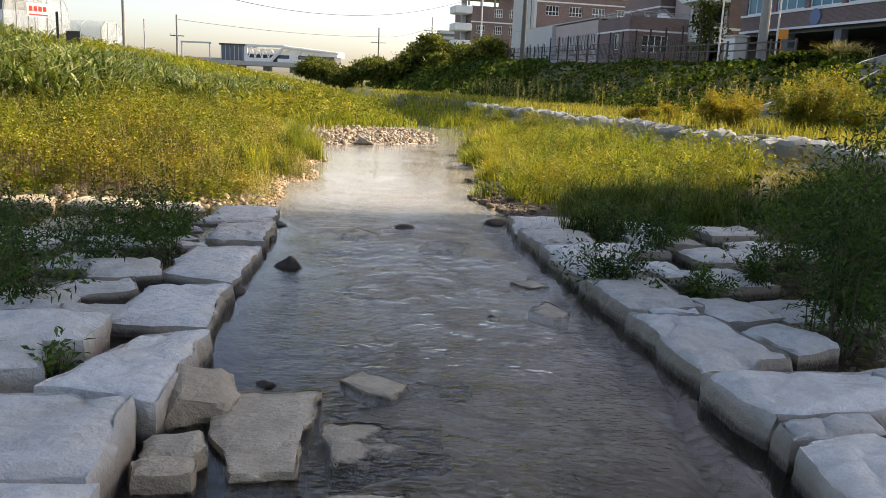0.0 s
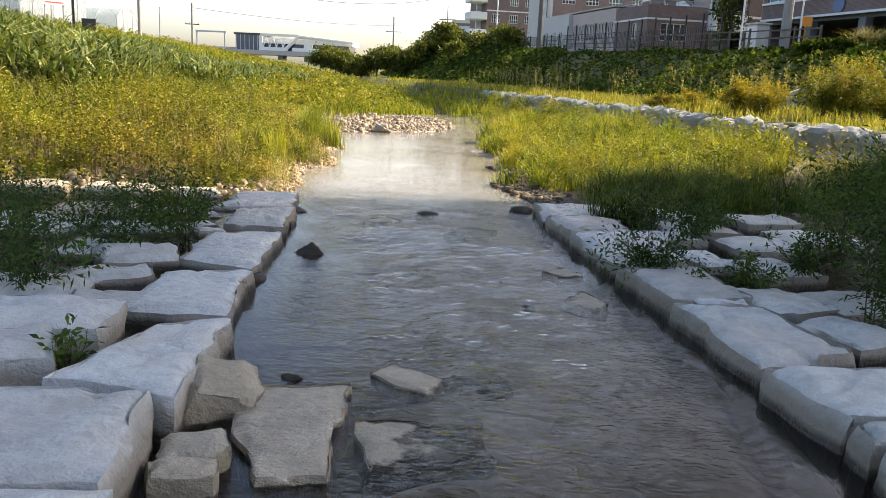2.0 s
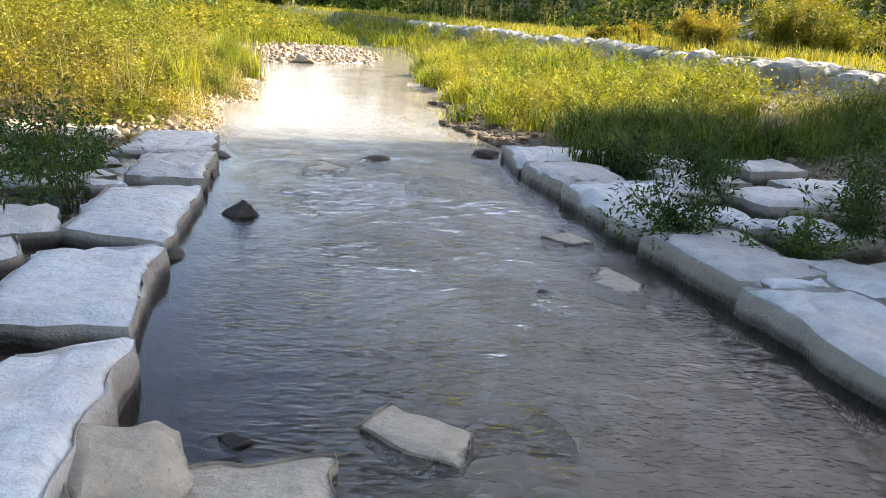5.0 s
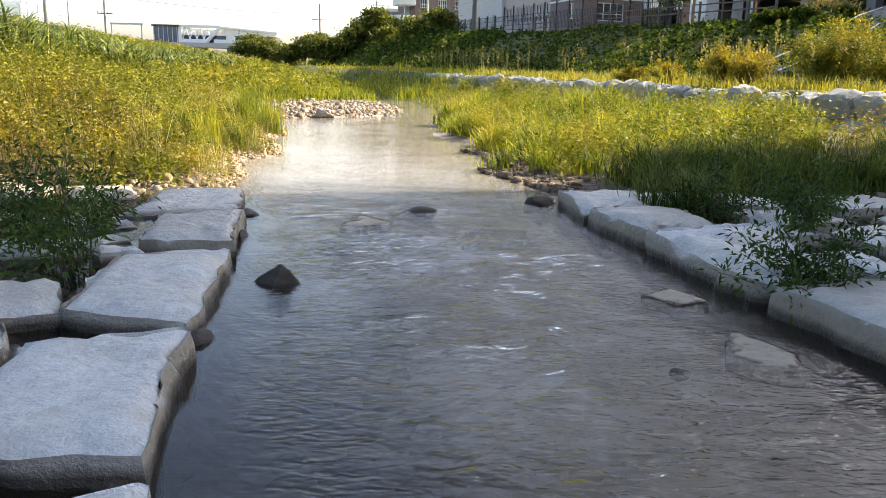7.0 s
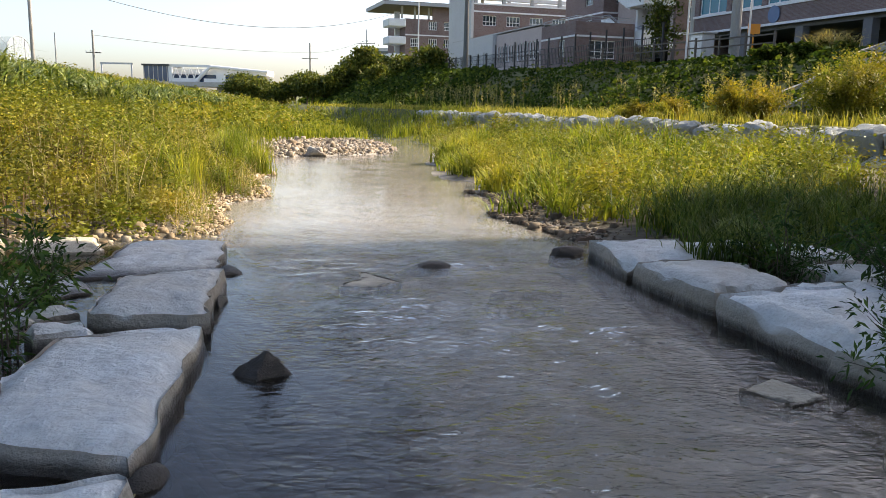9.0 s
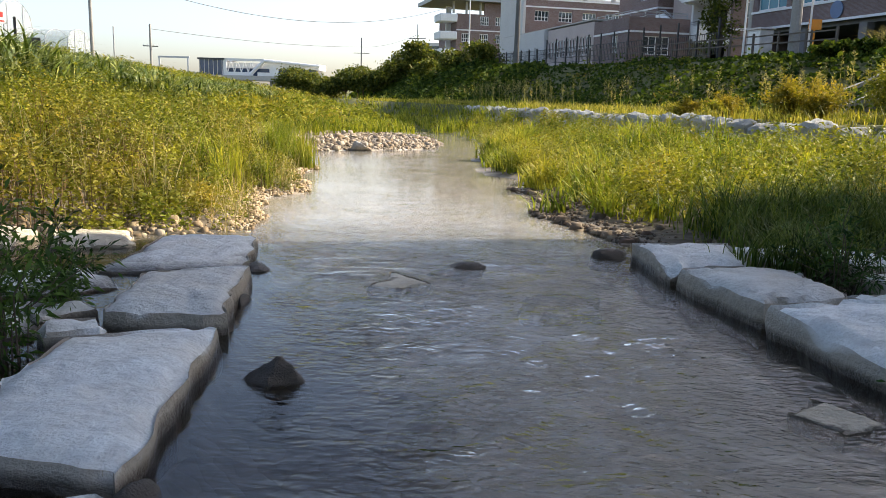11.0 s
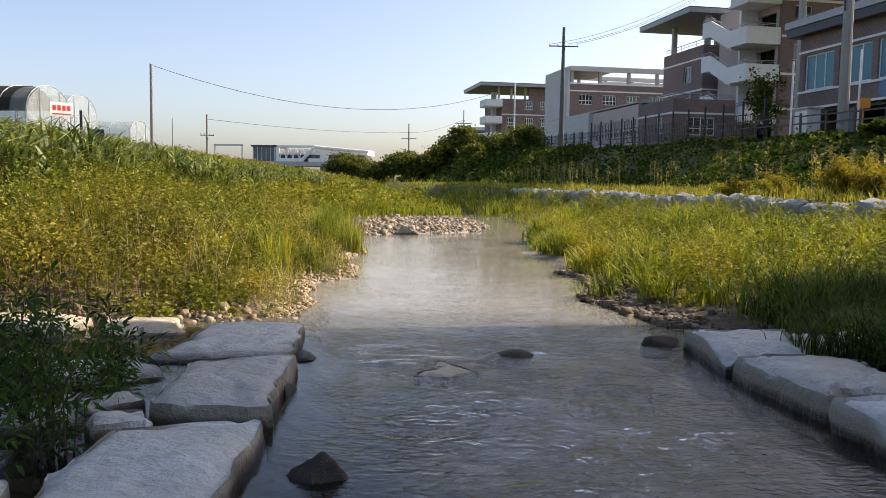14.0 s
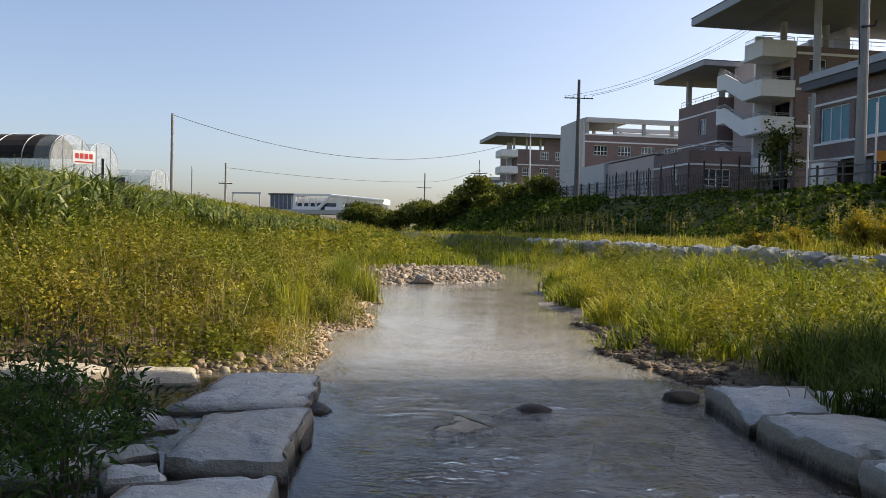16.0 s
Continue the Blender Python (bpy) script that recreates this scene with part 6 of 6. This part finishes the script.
for z in (13.4, 10.6, 7.8):
    part("balcony", boxes([(6.9, 9.88, 99.4, 103.5, z - 0.9, z + 0.35, 0.12)]), M_WHITE, b)
    part("balcony_back", boxes([(9.0, 9.86, 103.52, 104.0, z + 0.36, z + 1.9)]), M_WHITE, b)
for v in (9.4, 11.6, 14.0):
    part("column", boxes([(v - 0.16, v + 0.16, 100.2, 100.5, 13.91, 15.85)]), M_CONC, b)
roof_slab(b, 5.9, 25, 98.6, 112, 15.85, 0.5)

# ---- fence along the road ----
fence = empty("fence", YARD, "dark steel mesh fence along the road's edge", "fence")
for u in np.arange(6.5, 66, 2.0):
    zz = float(road_level(40 + u * 0.957)) - 0.05
    tall = 1.95 if u < 32 else 1.35
    part("post", boxes([(0.46, 0.54, u - 0.04, u + 0.04, zz - 0.1, zz + tall)]), M_DSTEEL, fence)
    part("mesh_panel", boxes([(0.485, 0.515, u + 0.04, u + 1.96, zz + h, zz + h + 0.035) for h in (0.15, 0.5, 0.85, 1.2)] + [(0.49, 0.51, u + k, u + k + 0.02, zz + 0.15, zz + 1.235) for k in np.arange(0.2, 1.9, 0.22)]), M_DSTEEL, fence)
rails = empty("guard_rail", YARD, "weathered grey-brown guard rail on the bank's brow", "rail")
for u in np.arange(-3, 24, 1.8):
    zz = float(road_level(40 + u * 0.957)) + 0.1
    part("post", boxes([(-0.34, -0.26, u - 0.045, u + 0.045, zz - 0.2, zz + 0.75)]), M_RAIL, rails)
    for h in (0.25, 0.6):
        part("bar", boxes([(-0.33, -0.27, u + 0.063, u + 1.737, zz + h, zz + h + 0.06)]), M_RAIL, rails)


# ---- concrete steps up the embankment ----
steps = empty("concrete_steps", YARD @ pose(0, -10.2, 0), "worn concrete steps with kerbs climbing the embankment", "steps")
for i in range(14):
    v = -6.2 + i * 0.42
    z = float(land(12.4 + v * 0.957 + 10.2 * 0.291, 40 - 10.2 * 0.957 + v * 0.291)) + 0.05
    part("step", boxes([(v, v + 0.46, -0.75, 0.75, z - 0.3, z + 0.17)]), M_POLE, steps)
for w in (-0.92, 0.76):
    pts = [(-6.4, w + 0.08, 0.95), (-4.2, w + 0.08, 1.75), (-2.0, w + 0.08, 2.85), (-0.2, w + 0.08, 3.4)]
    part("kerb", tube(pts, [0.09] * 4, 4), M_POLE, steps)


# ---- poles and wires ----
def pole(x, y, z0, z1, r0, r1, label, mat=None, arms=(), cat="utility pole", name="utility_pole"):
    ob = empty(name, pose(x, y, z0), label, cat, "poles along the stream")
    part("shaft", tube([(0, 0, -0.3), (0, 0, z1 - z0)], [r0, r1], 12), mat or M_POLE, ob)
    for z, ln, ang in arms:
        c, s = math.cos(radians(ang)), math.sin(radians(ang))
        arm = part("crossarm", tube([(-ln * c, -ln * s, z), (ln * c, ln * s, z)], [0.05, 0.05], 6), M_DSTEEL, ob)
        for f in (-0.95, -0.4, 0.4, 0.95):
            part("insulator", tube([(f * ln * c, f * ln * s, z + 0.05), (f * ln * c, f * ln * s, z + 0.22)], [0.05, 0.035], 6), M_WHITE, arm)
    return ob


p = pole(12.95, 40.05, 3.2, 15.0, 0.24, 0.16, "grey concrete utility pole with cables on the road's edge")
for z, a in ((8.6, 0), (7.0, 1), (9.4, 2)):
    part("bracket", tube([(-0.2, -0.2, z), (0.35, -0.22, z + 0.05), (0.4, -0.2, z + 0.25)], [0.05, 0.05, 0.07], 6), M_DSTEEL, p)
part("cable_loop", tube([(-0.25, -0.15, 11.5), (-0.5, -0.2, 10.2), (-0.35, -0.2, 8.6), (-0.22, -0.18, 5.4)], [0.03] * 4, 5), M_WIRE, p)
pole(2.3, 74.3, 3.6, 14.5, 0.26, 0.12, "tall grey utility pole with one crossarm", M_OLDPOLE, [(9.3, 1.25, 10)])
pole(-32.9, 70.0, 3.4, 10.85, 0.16, 0.12, "plain grey pole carrying a cable on the far bank")
pole(-31.05, 70.0, 3.4, 6.3, 0.07, 0.05, "small lamp post on the far bank", M_STEEL, cat="lamp post", name="lamp_post")
pole(-36.3, 90.0, 3.4, 8.2, 0.14, 0.10, "utility pole with a crossarm on the far bank", None, [(2.5, 0.75, 20)])
pole(-22.6, 150.0, 2.9, 11.6, 0.18, 0.12, "distant utility pole with a crossarm", None, [(6.0, 1.4, 5)])
pole(-9.2, 110.0, 3.6, 10.6, 0.12, 0.06, "slim street lamp among the trees", M_STEEL, [(5.2, 1.1, 170)], "lamp post", "lamp_post")
pole(-2.3, 100.0, 4.2, 12.9, 0.11, 0.07, "slim white flagpole before the far block", M_WHITE, cat="flagpole", name="flagpole")
pole(13.0, 40.3, 3.2, 11.6, 0.045, 0.03, "slim white pole beside the concrete pole", M_WHITE, cat="pole", name="slim_pole")
pole(13.75, 40.5, 3.2, 7.1, 0.05, 0.04, "slim white pole beside the road", M_WHITE, cat="pole", name="slim_pole")
pole(11.6, 42.6, 3.2, 6.9, 0.05, 0.04, "slim white pole beside the road", M_WHITE, cat="pole", name="slim_pole")
p = pole(14.1, 40.9, 3.2, 4.6, 0.04, 0.04, "orange roadside marker on a short post", M_ORANGE, cat="marker", name="road_marker")
part("plate", boxes([(-0.28, 0.28, -0.04, 0.0, 1.4, 1.85)]), M_ORANGE, p)
cab = empty("cabinet", YARD @ pose(0.9, 3.6, 0), "pale grey roadside utility cabinet", "cabinet")
part("body", boxes([(-0.35, 0.35, -0.5, 0.5, 3.1, 4.5, 0.03)]), M_GREYWALL, cab)
part("door", boxes([(-0.37, -0.353, -0.45, 0.45, 3.25, 4.4)]), M_WHITE, cab)
part("hood", boxes([(-0.42, 0.42, -0.57, 0.57, 4.503, 4.58)]), M_GREYWALL, cab)


def wire(a, b, sag, r, label):
    a, b = Vector(a), Vector(b)
    pts = [a.lerp(b, t) - Vector((0, 0, sag * 4 * t * (1 - t))) for t in np.linspace(0, 1, 22)]
    ob = part("cable", tube(pts, [r] * 22, 5), M_WIRE)
    tagged(ob, label, "cable", "overhead cables")


wire((-32.9, 70, 10.75), (-5.0, 108.0, 12.6), 2.9, 0.025, "black overhead cable sagging across the stream")
wire((-36.3, 90, 7.7), (-22.6, 150.0, 10.0), 0.5, 0.025, "thin overhead cable on the far bank")
wire((-22.6, 150, 10.0), (-9.2, 110.0, 9.3), 0.5, 0.02, "thin overhead cable on the far bank")
for k, dx in enumerate((-1.1, 0.4, 1.1)):
    wire((2.3 + dx, 74.3, 13.1), (17.0 + 0.5 * k, 66.0 - 2 * k, 18.6), 1.2, 0.014, "thin power line rising to the school roof")


# ---- greenhouses on the far bank ----
def greenhouse(x1, y0, y1, z0, h, length, label, net):
    g = empty("greenhouse", pose(x1, (y0 + y1) / 2, z0), label, "greenhouse", "greenhouses")
    half = (y1 - y0) / 2
    prof = [(-half, 0), (-half, h * 0.5)] + [(-half * math.cos(a), h * 0.5 + h * 0.5 * math.sin(a)) for a in np.linspace(0.2, math.pi - 0.2, 11)] + [(half, h * 0.5), (half, 0)]

    def shell(xa, xb, grow, keep):
        bm = bmesh.new()
        ra = [bm.verts.new((xa, p[0] * grow, p[1] * grow)) for p in prof]
        rb = [bm.verts.new((xb, p[0] * grow, p[1] * grow)) for p in prof]
        for i in range(len(prof) - 1):
            if keep(i):
                bm.faces.new((ra[i], ra[i + 1], rb[i + 1], rb[i]))
        bmesh.ops.solidify(bm, geom=bm.faces[:], thickness=0.02)
        return bm

    part("film_cover", shell(-length, 0, 1.0, lambda i: True), M_FILM, g)
    if net:
        part("shade_net", shell(-length, -1.2, 1.012, lambda i: 1 <= i <= 11), M_NET, g, "black shade net over the roof")
    bm = bmesh.new()
    ra = [bm.verts.new((0.02, p[0], p[1])) for p in prof]
    rb = [bm.verts.new((0.05, p[0], p[1])) for p in prof]
    m = len(prof)
    for i in range(m // 2):
        if i + 1 < m - 2 - i:
            bm.faces.new((ra[i], ra[i + 1], ra[m - 2 - i], ra[m - 1 - i]))
            bm.faces.new((rb[m - 1 - i], rb[m - 2 - i], rb[i + 1], rb[i]))
        else:
            bm.faces.new((ra[i], ra[i + 1], ra[m - 1 - i]))
            bm.faces.new((rb[m - 1 - i], rb[i + 1], rb[i]))
    bmesh.ops.recalc_face_normals(bm, faces=bm.faces)
    part("end_sheet", bm, M_FILM, g)
    for x in np.arange(-length, 0.1, 2.0):
        part("hoop", tube([(x, p[0] * 1.02, p[1] * 1.02) for p in prof], [0.03] * len(prof), 5), M_STEEL, g)
    for y in (-half * 0.45, half * 0.45):
        part("end_post", tube([(0.06, y, 0), (0.06, y, h * 0.93)], [0.03, 0.03], 6), M_STEEL, g)
    return g


greenhouse(-33.1, 53.0, 58.0, 3.6, 3.6, 26, "long greenhouse with a black shade net over its roof", True)
greenhouse(-36.0, 62.0, 66.6, 3.85, 3.7, 24, "clear film greenhouse behind the shaded one", False)
greenhouse(-36.0, 72.0, 76.0, 3.8, 2.4, 14, "small clear film tunnel beside the greenhouses", False)
s = empty("sign", pose(-30.6, 52.9, 0.75, 0, 0, 52), "white signboard with red bars on two posts", "sign")
part("board", boxes([(-0.72, 0.72, -0.03, 0.03, 4.25, 5.15)]), M_SIGN, s)
part("lettering", boxes([(-0.58 + 0.3 * i, -0.36 + 0.3 * i, -0.045, -0.033, 4.62, 4.95) for i in range(4)] + [(-0.6, 0.6, -0.045, -0.033, 4.36, 4.44)]), M_RED, s)
for x in (-0.6, 0.6):
    part("post", tube([(x, 0.08, 2.6), (x, 0.08, 5.1)], [0.04, 0.04], 6), M_STEEL, s)
g = empty("gate", pose(-29.7, 53.6, 0.75, 0, 0, 20), "dark wooden door frame by the greenhouses", "gate")
part("panel", boxes([(-0.08, 0.08, -0.05, 0.05, 2.7, 4.7), (0.5, 1.4, -0.03, 0.03, 2.7, 3.5)]), M_DARKIN, g)

# ---- elevated railway station far off ----
st = empty("station", pose(-66, 240, 1.4, 0, 0, 0), "distant elevated station with a white steel truss and dark glazing", "station")
part("deck", boxes([(-30, 19, -6, 8, 3.6, 4.9)]), M_CONC, st)
for x in np.arange(-28, 19, 8):
    part("pier", boxes([(x - 0.8, x + 0.8, -2, 2, 2.0, 3.6)]), M_CONC, st)
part("glass_hall", boxes([(-16.6, -9.6, -5, 6, 4.903, 9.2)]), M_HALLGLASS, st, "dark blue glazed hall")
for x in np.arange(-16.4, -9.7, 1.3):
    part("mullion", boxes([(x - 0.08, x + 0.08, -5.12, -5.003, 4.91, 9.2)]), M_GREYWALL, st)
part("hall_roof", boxes([(-17, -9.2, -5.4, 6.4, 9.203, 9.7)]), M_DARKFASCIA, st)
part("concourse", boxes([(-9.2, 17, -3.5, 6, 4.903, 7.0)]), M_HALLGLASS, st)
part("concourse_roof", boxes([(-9.2, 18, -4.0, 6.5, 7.003, 8.6)]), M_WHITE, st, "long white roof")
bm = boxes([(-9.6, 2.5, -5.0, -4.5, 9.0, 9.7), (-9.6, -1, -5.0, -4.5, 4.9, 5.9), (-9.6, -8.6, -5.0, -4.5, 5.9, 9.0)])
part("truss_chord", bm, M_WHITE, st)
for i in range(4):
    x = -8.4 + i * 2.0
    part("truss_diagonal", tube([(x, -4.75, 5.9), (x + 1.0, -4.75, 9.0), (x + 2.0, -4.75, 5.9)], [0.2] * 3, 6), M_WHITE, st)
part("ramp_beam", tube([(-1.8, -4.9, 5.2), (2.4, -4.9, 9.2), (18.5, -4.9, 8.0)], [0.55, 0.55, 0.4], 8), M_WHITE, st)
part("stair_house", boxes([(0.5, 9, -5.4, -5.0, 4.9, 5.9), (4, 6.5, -5.4, -5.0, 5.903, 7.0)]), M_WHITE, st)
gan = empty("railway_gantry", pose(-92, 240, 1.4), "distant steel catenary gantry", "gantry")
part("gantry_frame", boxes([(-4.5, -4.1, -0.2, 0.2, 2, 9.6), (4.1, 4.5, -0.2, 0.2, 2, 9.6), (-4.7, 4.7, -0.2, 0.2, 9.603, 10.1)]), M_STEEL, gan)
par = empty("viaduct", pose(-120, 246, 1.4), "distant pale railway viaduct", "viaduct")
part("viaduct_deck", boxes([(-160, 48, -4, 4, 3.8, 5.6)]), M_CONC, par)
for x in np.arange(-150, 48, 25):
    part("pier", boxes([(x - 1, x + 1, -1.5, 1.5, 1, 3.8)]), M_CONC, par)
ap = empty("apartment_block", pose(-34, 430, 0), "pale apartment block far off behind the trees", "building")
part("tower", boxes([(-1, 13, 0, 12, 2, 30), (-16, -4, 6, 18, 2, 24)]), M_GREYWALL, ap)
for z in np.arange(6, 28, 3):
    part("window_band", boxes([(0, 12, -0.06, -0.003, z, z + 1.4)]), M_GLASS, ap)
